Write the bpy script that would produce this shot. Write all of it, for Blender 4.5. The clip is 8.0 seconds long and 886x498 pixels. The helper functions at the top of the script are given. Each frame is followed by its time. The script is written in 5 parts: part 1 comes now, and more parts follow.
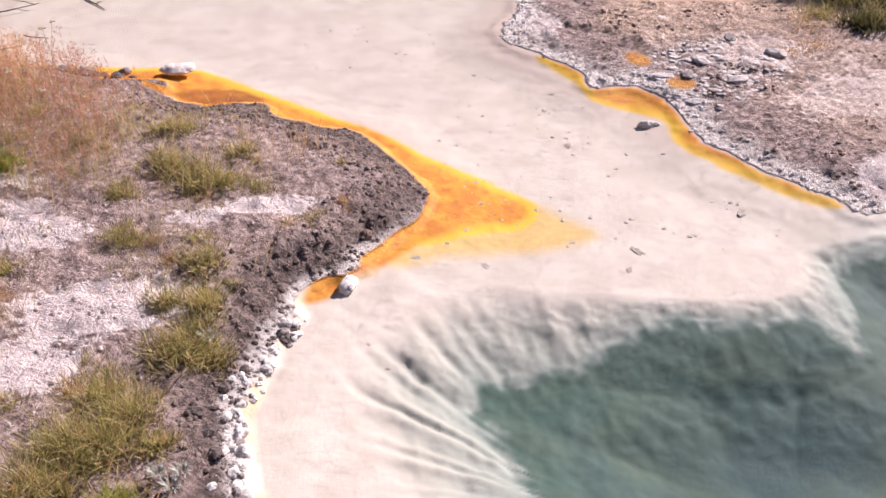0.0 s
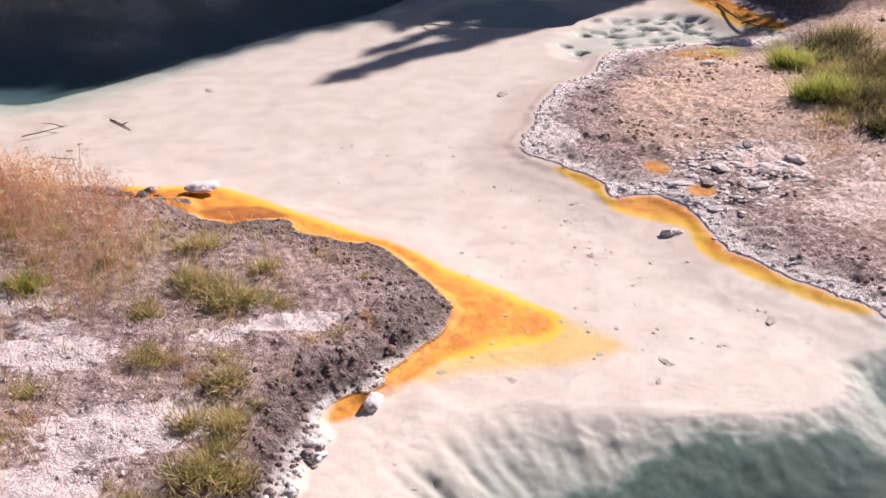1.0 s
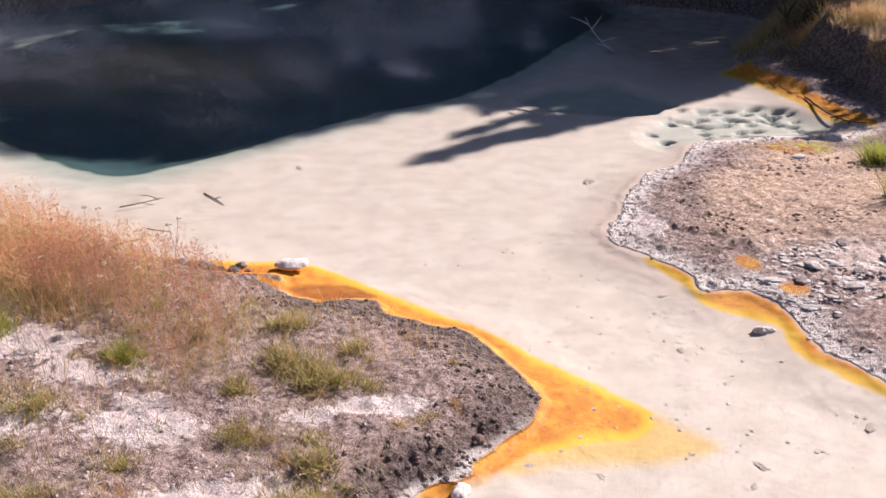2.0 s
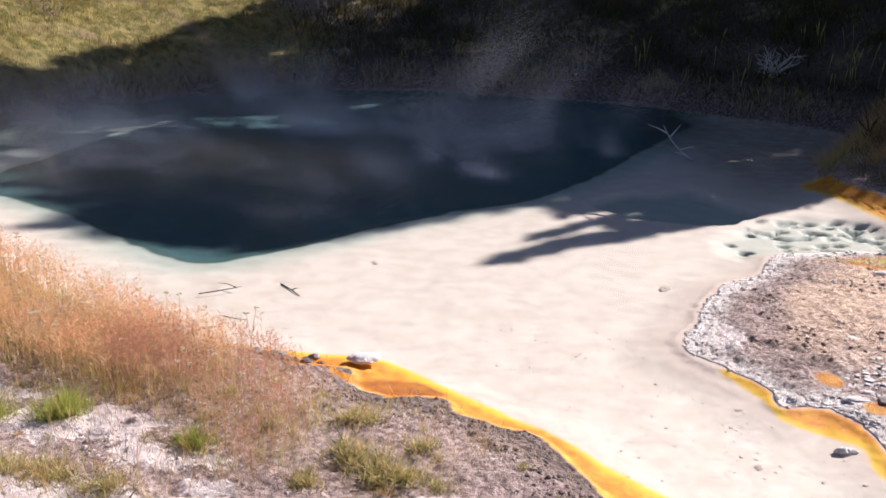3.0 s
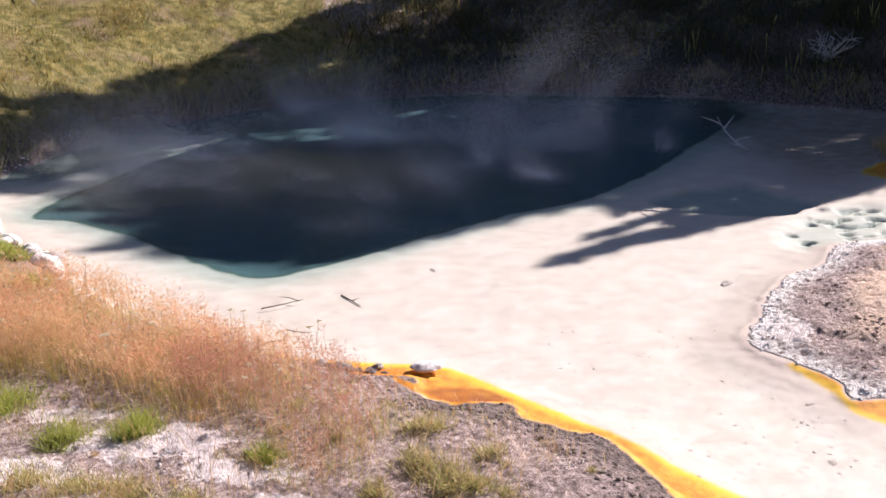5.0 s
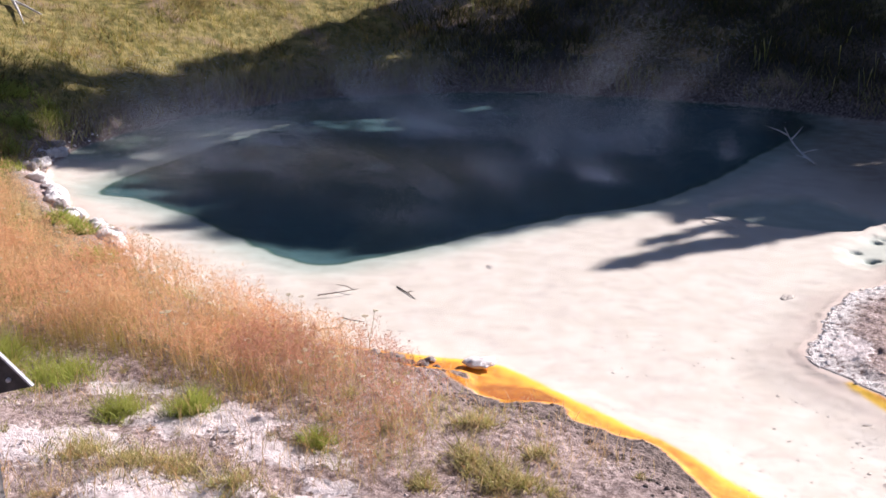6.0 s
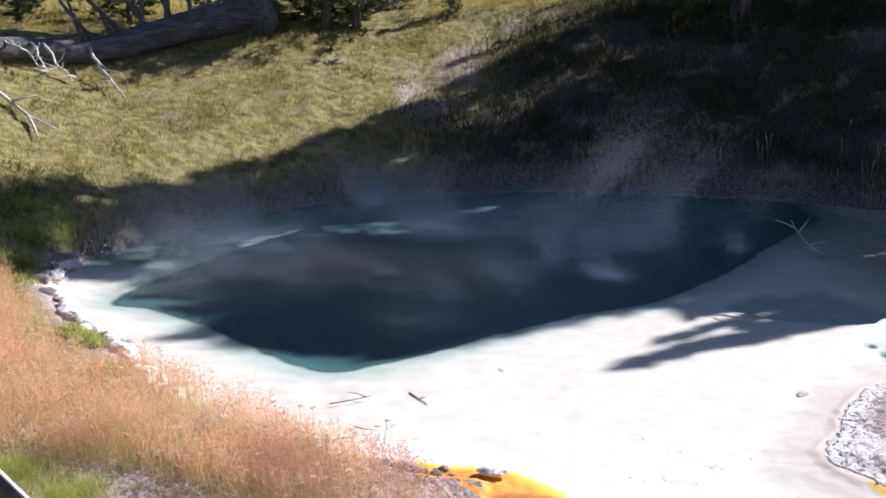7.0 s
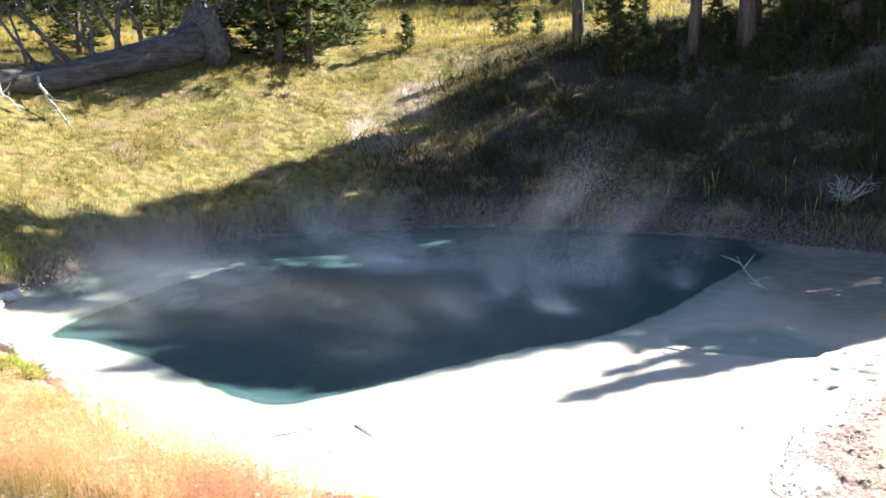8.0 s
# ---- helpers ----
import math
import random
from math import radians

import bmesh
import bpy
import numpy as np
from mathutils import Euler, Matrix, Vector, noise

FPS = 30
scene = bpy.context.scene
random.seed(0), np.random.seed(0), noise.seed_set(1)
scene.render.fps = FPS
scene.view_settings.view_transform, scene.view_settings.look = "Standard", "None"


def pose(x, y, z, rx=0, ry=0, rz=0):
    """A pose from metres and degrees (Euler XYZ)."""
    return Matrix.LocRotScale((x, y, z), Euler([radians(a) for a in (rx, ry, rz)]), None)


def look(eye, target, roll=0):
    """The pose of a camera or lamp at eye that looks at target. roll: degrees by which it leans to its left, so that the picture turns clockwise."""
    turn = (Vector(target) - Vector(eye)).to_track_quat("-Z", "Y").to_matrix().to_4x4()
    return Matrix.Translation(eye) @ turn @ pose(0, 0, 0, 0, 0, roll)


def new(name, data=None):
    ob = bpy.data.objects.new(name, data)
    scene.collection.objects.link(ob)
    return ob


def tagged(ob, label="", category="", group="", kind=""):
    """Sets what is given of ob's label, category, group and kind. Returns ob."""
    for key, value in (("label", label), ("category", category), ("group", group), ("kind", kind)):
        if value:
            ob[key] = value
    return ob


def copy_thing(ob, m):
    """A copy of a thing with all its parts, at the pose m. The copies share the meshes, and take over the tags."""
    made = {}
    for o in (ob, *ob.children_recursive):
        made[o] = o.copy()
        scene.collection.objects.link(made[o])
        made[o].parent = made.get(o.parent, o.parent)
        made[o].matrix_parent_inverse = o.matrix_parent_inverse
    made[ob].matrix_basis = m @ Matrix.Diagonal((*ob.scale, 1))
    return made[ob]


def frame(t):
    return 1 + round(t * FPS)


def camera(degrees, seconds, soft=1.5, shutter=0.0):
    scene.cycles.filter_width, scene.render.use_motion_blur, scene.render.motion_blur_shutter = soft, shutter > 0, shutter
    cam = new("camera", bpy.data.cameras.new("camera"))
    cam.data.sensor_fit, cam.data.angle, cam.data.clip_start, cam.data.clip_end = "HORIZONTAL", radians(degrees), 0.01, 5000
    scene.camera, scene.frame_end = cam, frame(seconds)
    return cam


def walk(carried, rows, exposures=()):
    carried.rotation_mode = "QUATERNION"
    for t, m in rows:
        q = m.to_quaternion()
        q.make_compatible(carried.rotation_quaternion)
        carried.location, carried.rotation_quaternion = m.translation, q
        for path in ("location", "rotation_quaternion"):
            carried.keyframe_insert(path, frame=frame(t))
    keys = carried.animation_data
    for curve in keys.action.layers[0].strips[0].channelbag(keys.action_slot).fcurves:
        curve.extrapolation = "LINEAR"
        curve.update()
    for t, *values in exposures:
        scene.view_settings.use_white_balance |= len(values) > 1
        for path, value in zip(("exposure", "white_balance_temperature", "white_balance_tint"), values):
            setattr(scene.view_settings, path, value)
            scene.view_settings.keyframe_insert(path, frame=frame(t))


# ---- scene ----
cam = camera(47.6, 8.0, soft=1.6)
# seconds, eye, then yaw to the left of +y, pitch and roll in degrees
PATH = [
    (0, 0.208, -0.107, 3.052, -14.05, -33.03, 1.52),
    (0.5, 0.196, -0.063, 3.070, -13.76, -29.89, -0.40),
    (1, 0.199, -0.048, 3.071, -12.64, -27.01, -0.23),
    (1.5, 0.108, -0.004, 3.113, -10.99, -24.78, -0.13),
    (2, 0.052, 0.008, 3.131, -8.50, -22.67, 0.40),
    (2.2, 0.045, 0.008, 3.132, -7.80, -21.74, 0.60),
    (3.3, 0.000, 0.002, 3.139, -3.68, -16.44, 1.71),
    (3.5, -0.006, -0.009, 3.140, -3.77, -16.99, 1.82),
    (4, -0.069, -0.049, 3.142, 1.02, -16.55, -1.97),
    (4.2, -0.044, -0.021, 3.137, 1.00, -18.31, -1.30),
    (5.3, -0.014, -0.001, 3.185, -1.82, -16.64, -1.82),
    (5.5, -0.028, -0.001, 3.188, -2.20, -18.56, 0.73),
    (6, -0.059, -0.017, 3.181, 2.21, -17.16, 0.22),
    (6.5, -0.028, -0.008, 3.229, 2.25, -14.79, -2.15),
    (7, -0.050, -0.027, 3.267, 2.78, -11.66, -1.40),
    (7.5, -0.045, -0.015, 3.232, 1.29, -8.76, -0.85),
    (8, -0.000, 0.000, 3.200, 0.01, -9.59, -0.50),
]


def aim(x, y, z, yaw, pitch, roll):
    p, w = radians(pitch), radians(yaw)
    way = Vector((-math.sin(w) * math.cos(p), math.cos(w) * math.cos(p), math.sin(p)))
    return look((x, y, z), Vector((x, y, z)) + 4 * way, roll)


walk(cam, [(row[0], aim(*row[1:])) for row in PATH],
     exposures=[(0.0, 0.67, 6300, 27), (2.0, 0.66, 6450, 23), (3.5, 0.97, 6100, 17), (4.0, 0.95, 6150, 20), (6.5, 0.95, 5900, 18), (7.0, 1.12, 5500, 12), (7.5, 1.84, 5650, 3), (8.0, 2.22, 6250, 6)])

# ---- world, sun ----
SUN_AZ, SUN_EL = 55.0, 33.0          # degrees to the right of +y, above the horizon
world = bpy.data.worlds.new("sky")
scene.world = world
world.use_nodes = True
wn = world.node_tree
wn.nodes.clear()
sky = wn.nodes.new("ShaderNodeTexSky")
sky.sky_type, sky.sun_disc = "NISHITA", False
sky.sun_elevation, sky.sun_rotation = radians(SUN_EL), radians(SUN_AZ)
sky.altitude, sky.air_density, sky.dust_density, sky.ozone_density = 2300, 0.65, 2.2, 0.2
bg = wn.nodes.new("ShaderNodeBackground")
bg.inputs["Strength"].default_value = 0.058
wo = wn.nodes.new("ShaderNodeOutputWorld")
wn.links.new(sky.outputs[0], bg.inputs[0])
wn.links.new(bg.outputs[0], wo.inputs[0])

sun_data = bpy.data.lights.new("sun", "SUN")
sun_data.energy, sun_data.angle, sun_data.color = 5.0, radians(0.5), (1.0, 0.93, 0.84)
sun = new("sun", sun_data)
az, el = radians(SUN_AZ), radians(SUN_EL)
TO_SUN = Vector((math.sin(az) * math.cos(el), math.cos(az) * math.cos(el), math.sin(el)))
sun.matrix_world = look(tuple(TO_SUN * 80), (0, 0, 0))

# ---- small tools ----
RNG = np.random.default_rng(7)


def lattice(seed):
    return np.random.default_rng(seed).random((256, 256))


LATTICES = [lattice(s) for s in range(6)]


def vnoise(x, y, seed=0):
    g = LATTICES[seed % 6]
    xi, yi = np.floor(x).astype(int), np.floor(y).astype(int)
    fx, fy = x - xi, y - yi
    fx, fy = fx * fx * (3 - 2 * fx), fy * fy * (3 - 2 * fy)
    a, b = g[xi % 256, yi % 256], g[(xi + 1) % 256, yi % 256]
    c, d = g[xi % 256, (yi + 1) % 256], g[(xi + 1) % 256, (yi + 1) % 256]
    return (a + (b - a) * fx) * (1 - fy) + (c + (d - c) * fx) * fy


def fbm(x, y, scale, octaves=4, seed=0):
    """Fractal noise from -1 to 1; scale is the size of its largest lumps in metres."""
    x, y = np.asarray(x, float) / scale + 37.3 * seed, np.asarray(y, float) / scale + 11.7 * seed
    total, weight, gain = 0.0, 0.0, 1.0
    for n in range(octaves):
        total = total + gain * (2 * vnoise(x * 2 ** n, y * 2 ** n, seed + n) - 1)
        weight, gain = weight + gain, gain * 0.52
    return total / weight


def ramp(a, b, v):
    t = np.clip((np.asarray(v, float) - a) / (b - a), 0, 1)
    return t * t * (3 - 2 * t)


def rounded(points, closed=False, steps=4):
    """A smooth curve through the points."""
    p = np.array(points, float)
    n = len(p)
    out = []
    for i in range(n if closed else n - 1):
        q = [p[(i + k) % n] if closed else p[min(max(i + k, 0), n - 1)] for k in (-1, 0, 1, 2)]
        for s in range(steps):
            t = s / steps
            out.append(0.5 * (2 * q[1] + (q[2] - q[0]) * t + (2 * q[0] - 5 * q[1] + 4 * q[2] - q[3]) * t * t
                              + (3 * q[1] - q[0] - 3 * q[2] + q[3]) * t ** 3))
    if not closed:
        out.append(p[-1])
    return np.array(out)


def signed(poly, x, y):
    """Distance to a closed outline, negative inside."""
    x, y = np.asarray(x, float), np.asarray(y, float)
    best, inside = np.full(x.shape, 1e9), np.zeros(x.shape, bool)
    for (ax, ay), (bx, by) in zip(poly, np.roll(poly, -1, axis=0)):
        dx, dy = bx - ax, by - ay
        t = np.clip(((x - ax) * dx + (y - ay) * dy) / (dx * dx + dy * dy + 1e-12), 0, 1)
        best = np.minimum(best, (x - ax - t * dx) ** 2 + (y - ay - t * dy) ** 2)
        if ay != by:
            inside ^= ((ay > y) != (by > y)) & (x < ax + (y - ay) / (by - ay) * dx)
    return np.where(inside, -1, 1) * np.sqrt(best)


def mesh_of(name, verts, faces, materials=(), smooth=False):
    me = bpy.data.meshes.new(name)
    me.from_pydata([tuple(v) for v in np.asarray(verts, float).tolist()], [], [tuple(f) for f in faces])
    for m in materials:
        me.materials.append(m)
    if smooth:
        me.polygons.foreach_set("use_smooth", np.ones(len(me.polygons), bool))
    me.update()
    return me


def thing(name, me, label, category, group="", kind="", at=None):
    ob = new(name, me)
    if at is not None:
        ob.matrix_world = at
    return tagged(ob, label, category, group, kind)


def part(name, me, parent, label=""):
    ob = new(name, me)
    ob.parent = parent
    return tagged(ob, label)


def merge(pieces):
    """Joins (verts, faces) pieces into one."""
    vs, fs, base = [], [], 0
    for v, f in pieces:
        vs.append(np.asarray(v, float))
        fs += [tuple(i + base for i in face) for face in f]
        base += len(v)
    return np.concatenate(vs), fs


def tube(points, radii, sides=8, rough=0.0, seed=1):
    """A bent, tapered tube with closed ends."""
    r = np.random.default_rng(seed)
    p = np.array(points, float)
    verts, faces = [], []
    ref = np.array([0.31, 0.22, 0.92])
    for i, c in enumerate(p):
        d = p[min(i + 1, len(p) - 1)] - p[max(i - 1, 0)]
        d = d / (np.linalg.norm(d) + 1e-9)
        u = np.cross(d, ref if abs(d @ ref) < 0.95 else np.array([1.0, 0, 0]))
        u = u / np.linalg.norm(u)
        w = np.cross(d, u)
        for k in range(sides):
            a = 2 * math.pi * k / sides
            rr = radii[i] * (1 + rough * (r.random() - 0.5) * 2)
            verts.append(c + rr * (math.cos(a) * u + math.sin(a) * w))
    for i in range(len(p) - 1):
        for k in range(sides):
            a, b = i * sides + k, i * sides + (k + 1) % sides
            faces.append((a, b, b + sides, a + sides))
    faces.append(tuple(range(sides))[::-1])
    faces.append(tuple((len(p) - 1) * sides + k for k in range(sides)))
    return np.array(verts), faces


# ---- materials ----
class Nodes:
    """Short calls for building a material's node tree."""

    def __init__(self, name, rough=0.9, spec=0.3):
        self.mat = bpy.data.materials.new(name)
        self.mat.use_nodes = True
        self.t = self.mat.node_tree
        self.bsdf = self.t.nodes["Principled BSDF"]
        self.bsdf.inputs["Roughness"].default_value = rough
        self.bsdf.inputs["Specular IOR Level"].default_value = spec
        self.geo = self.t.nodes.new("ShaderNodeNewGeometry")
        self.pos = self.geo.outputs["Position"]

    def plug(self, socket, value):
        if isinstance(value, bpy.types.NodeSocket):
            self.t.links.new(value, socket)
        elif isinstance(value, tuple) and len(value) == 3 and socket.type == "RGBA":
            socket.default_value = (*value, 1)
        else:
            socket.default_value = value

    def noise(self, scale, detail=4.0, rough=0.55, vec=None, distort=0.0):
        n = self.t.nodes.new("ShaderNodeTexNoise")
        n.inputs["Scale"].default_value, n.inputs["Detail"].default_value = scale, detail
        n.inputs["Roughness"].default_value, n.inputs["Distortion"].default_value = rough, distort
        self.plug(n.inputs["Vector"], vec or self.pos)
        return n.outputs["Fac"]

    def voronoi(self, scale, feature="F1", vec=None):
        n = self.t.nodes.new("ShaderNodeTexVoronoi")
        n.feature = feature
        n.inputs["Scale"].default_value = scale
        self.plug(n.inputs["Vector"], vec or self.pos)
        return n.outputs["Distance"]

    def attr(self, name):
        n = self.t.nodes.new("ShaderNodeAttribute")
        n.attribute_name = name
        return n.outputs["Fac"]

    def math(self, op, a, b=0.0):
        n = self.t.nodes.new("ShaderNodeMath")
        n.operation = op
        self.plug(n.inputs[0], a)
        self.plug(n.inputs[1], b)
        return n.outputs[0]

    def step(self, v, a, b, lo=0.0, hi=1.0):
        n = self.t.nodes.new("ShaderNodeMapRange")
        n.interpolation_type = "SMOOTHSTEP"
        for k, x in zip(("Value", "From Min", "From Max", "To Min", "To Max"), (v, a, b, lo, hi)):
            self.plug(n.inputs[k], x)
        return n.outputs["Result"]

    def mix(self, f, a, b, blend="MIX"):
        n = self.t.nodes.new("ShaderNodeMix")
        n.data_type, n.blend_type = "RGBA", blend
        self.plug(n.inputs[0], f)
        self.plug(n.inputs[6], a)
        self.plug(n.inputs[7], b)
        return n.outputs[2]

    def ramp(self, v, stops):
        n = self.t.nodes.new("ShaderNodeValToRGB")
        e = n.color_ramp.elements
        while len(e) < len(stops):
            e.new(0.5)
        for k, (p, c) in zip(e, stops):
            k.position, k.color = p, (*c, 1)
        self.plug(n.inputs[0], v)
        return n.outputs[0]

    def bump(self, height, strength=0.5, distance=0.01):
        n = self.t.nodes.new("ShaderNodeBump")
        n.inputs["Strength"].default_value, n.inputs["Distance"].default_value = strength, distance
        self.plug(n.inputs["Height"], height)
        self.t.links.new(n.outputs[0], self.bsdf.inputs["Normal"])

    def done(self, colour, **inputs):
        self.plug(self.bsdf.inputs["Base Color"], colour)
        for k, v in inputs.items():
            self.plug(self.bsdf.inputs[k.replace("_", " ")], v)
        return self.mat


def ground_material():
    n = Nodes("sinter_and_soil", 0.92, 0.25)
    big, mid, fine, grit = n.noise(0.9, 5), n.noise(4.5, 6, 0.6), n.noise(22, 5, 0.65), n.noise(85, 4, 0.7)
    # dry bank: pinkish white sinter showing through grey-brown soil
    sinter = n.mix(n.step(fine, 0.3, 0.7), (0.68, 0.55, 0.52), (0.84, 0.75, 0.73))
    soil = n.mix(n.step(fine, 0.35, 0.65), (0.20, 0.137, 0.12), (0.55, 0.42, 0.38))
    soil = n.mix(n.step(grit, 0.52, 0.72), soil, (0.66, 0.54, 0.50))
    bare = n.math("ADD", n.math("ADD", n.math("MULTIPLY", big, 0.30), n.math("MULTIPLY", mid, 0.40)), n.math("MULTIPLY", fine, 0.45))
    land = n.mix(n.step(n.math("ADD", bare, n.math("MULTIPLY", n.attr("bare"), 0.26)), 0.62, 0.71), soil, sinter)
    land = n.mix(n.math("MULTIPLY", n.attr("dark"), n.step(mid, 0.25, 0.6, 0.75, 1.0)), land,
                 n.mix(n.step(fine, 0.38, 0.66), (0.085, 0.064, 0.057), (0.27, 0.205, 0.18)))
    land = n.mix(n.math("MULTIPLY", n.attr("rust"), n.step(mid, 0.3, 0.7, 0.6, 1.0)), land, n.mix(n.step(fine, 0.35, 0.62), (0.56, 0.37, 0.255), (0.80, 0.60, 0.46)))
    # turf under the hill's grass
    turf = n.mix(n.step(mid, 0.35, 0.65), (0.13, 0.12, 0.035), (0.34, 0.27, 0.10))
    turf = n.mix(n.step(big, 0.52, 0.72), turf, (0.30, 0.21, 0.14))
    # the slope's shade, put into the turf as a darker ground colour
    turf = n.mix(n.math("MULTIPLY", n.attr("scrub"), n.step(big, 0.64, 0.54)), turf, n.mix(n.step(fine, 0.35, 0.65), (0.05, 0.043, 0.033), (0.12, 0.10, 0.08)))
    land = n.mix(n.attr("turf"), land, turf)
    land = n.mix(n.math("MULTIPLY", n.attr("moss"), n.step(mid, 0.3, 0.55)), land, n.mix(n.step(n.noise(6, 4), 0.42, 0.58), (0.52, 0.24, 0.07), (0.48, 0.44, 0.10)))
    # white crust along the water's edge
    land = n.mix(n.math("MULTIPLY", n.attr("crust"), n.step(fine, 0.36, 0.52)), land, (0.80, 0.74, 0.70))
    # the bed under water: cream sinter, with the water's blue and green of depth painted on
    cream = n.mix(n.step(mid, 0.3, 0.7), (0.62, 0.535, 0.45), (0.72, 0.635, 0.55))
    cream = n.mix(n.step(n.noise(1.6, 6, 0.7), 0.55, 0.75, 0, 0.2), cream, (0.52, 0.46, 0.42))
    cream = n.mix(n.step(n.noise(30, 3), 0.66, 0.74, 0, 0.35), cream, (0.36, 0.31, 0.28))
    cream = n.mix(n.step(n.noise(3.1, 7, 0.72, distort=0.4), 0.50, 0.62, 0, 0.32), cream, (0.50, 0.41, 0.365))
    cream = n.mix(n.step(n.noise(13, 5, 0.7, distort=0.8), 0.56, 0.66, 0, 0.40), cream, (0.44, 0.37, 0.33))
    cream = n.mix(n.math("MULTIPLY", n.attr("blush"), n.step(mid, 0.25, 0.65, 0.25, 0.7)), cream, (0.55, 0.42, 0.355))
    # the near pool's slope, toned towards a duller grey beige
    cream = n.mix(n.math("MULTIPLY", n.attr("slope_tone"), n.step(mid, 0.25, 0.6, 0.55, 0.9)), cream, (0.47, 0.425, 0.365))
    # brown algal stain, also deepening the shade on the far right shelf
    cream = n.mix(n.math("MULTIPLY", n.attr("shade_stain"), n.step(mid, 0.3, 0.65, 0.35, 0.8)), cream, (0.27, 0.185, 0.135))
    down = n.math("MULTIPLY", n.attr("bed_tint"), 1.0)
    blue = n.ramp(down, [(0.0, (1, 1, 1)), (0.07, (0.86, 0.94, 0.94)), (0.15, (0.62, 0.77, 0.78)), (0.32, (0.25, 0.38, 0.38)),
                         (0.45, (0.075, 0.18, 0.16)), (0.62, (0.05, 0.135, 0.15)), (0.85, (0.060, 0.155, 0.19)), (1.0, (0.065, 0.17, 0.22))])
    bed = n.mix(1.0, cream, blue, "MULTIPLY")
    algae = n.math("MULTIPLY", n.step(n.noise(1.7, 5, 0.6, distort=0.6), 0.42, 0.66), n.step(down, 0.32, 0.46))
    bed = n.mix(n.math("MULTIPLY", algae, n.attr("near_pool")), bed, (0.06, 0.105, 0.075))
    # bacterial mats
    mat_in = n.mix(n.step(n.noise(7, 5, 0.65), 0.36, 0.66), (0.62, 0.21, 0.02), (0.78, 0.36, 0.035))
    mat_in = n.mix(n.step(n.noise(34, 4, 0.7, distort=0.6), 0.52, 0.66, 0, 0.55), mat_in, (0.44, 0.135, 0.018))
    mat_in = n.mix(n.math("MULTIPLY", n.attr("burnt"), n.step(mid, 0.3, 0.6, 0.6, 1.0)), mat_in, (0.32, 0.085, 0.012))
    mats = n.mix(n.attr("rim"), mat_in, (0.82, 0.52, 0.04))
    mats = n.mix(n.step(n.noise(48, 3, 0.6), 0.64, 0.72, 0, 0.5), mats, (0.80, 0.62, 0.36))
    mats = n.mix(n.step(n.noise(5, 5, 0.7, distort=1.0), 0.55, 0.70, 0, 0.35), mats, (0.60, 0.33, 0.05))
    bed = n.mix(n.attr("fan"), bed, n.mix(n.step(fine, 0.3, 0.7), (0.74, 0.50, 0.10), (0.66, 0.38, 0.06)))
    bed = n.mix(n.attr("mat"), bed, mats)
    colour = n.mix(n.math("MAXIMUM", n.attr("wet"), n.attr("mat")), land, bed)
    rough = n.mix(n.attr("wet"), (0.95, 0.95, 0.95), (0.7, 0.7, 0.7))
    h = n.math("ADD", n.math("MULTIPLY", fine, 0.6), n.math("MULTIPLY", grit, 0.4))
    n.bump(n.math("MULTIPLY", h, n.step(n.attr("wet"), 0.0, 1.0, 1.0, 0.09)), 1.0, 0.05)
    return n.done(colour, Roughness=rough)


def water_material():
    m = bpy.data.materials.new("clear_water")
    m.use_nodes = True
    t = m.node_tree
    t.nodes.clear()
    out, mixer = t.nodes.new("ShaderNodeOutputMaterial"), t.nodes.new("ShaderNodeMixShader")
    clear, gloss, facing = t.nodes.new("ShaderNodeBsdfTransparent"), t.nodes.new("ShaderNodeBsdfGlossy"), t.nodes.new("ShaderNodeLayerWeight")
    gloss.inputs["Roughness"].default_value = 0.09
    clear.inputs["Color"].default_value = (0.98, 0.995, 0.995, 1)
    geo, wave, bump = t.nodes.new("ShaderNodeNewGeometry"), t.nodes.new("ShaderNodeTexNoise"), t.nodes.new("ShaderNodeBump")
    wave.inputs["Scale"].default_value, wave.inputs["Detail"].default_value = 6.0, 3.0
    bump.inputs["Strength"].default_value, bump.inputs["Distance"].default_value = 0.25, 0.01
    facing.inputs["Blend"].default_value = 0.5
    power, scale = t.nodes.new("ShaderNodeMath"), t.nodes.new("ShaderNodeMath")
    power.operation, scale.operation = "POWER", "MULTIPLY_ADD"
    power.inputs[1].default_value, scale.inputs[1].default_value, scale.inputs[2].default_value = 5.0, 0.42, 0.02
    t.links.new(facing.outputs["Facing"], power.inputs[0])
    t.links.new(power.outputs[0], scale.inputs[0])
    t.links.new(geo.outputs["Position"], wave.inputs["Vector"])
    t.links.new(wave.outputs["Fac"], bump.inputs["Height"])
    t.links.new(bump.outputs[0], gloss.inputs["Normal"])
    t.links.new(scale.outputs[0], mixer.inputs[0])
    t.links.new(clear.outputs[0], mixer.inputs[1])
    t.links.new(gloss.outputs[0], mixer.inputs[2])
    t.links.new(mixer.outputs[0], out.inputs[0])
    return m


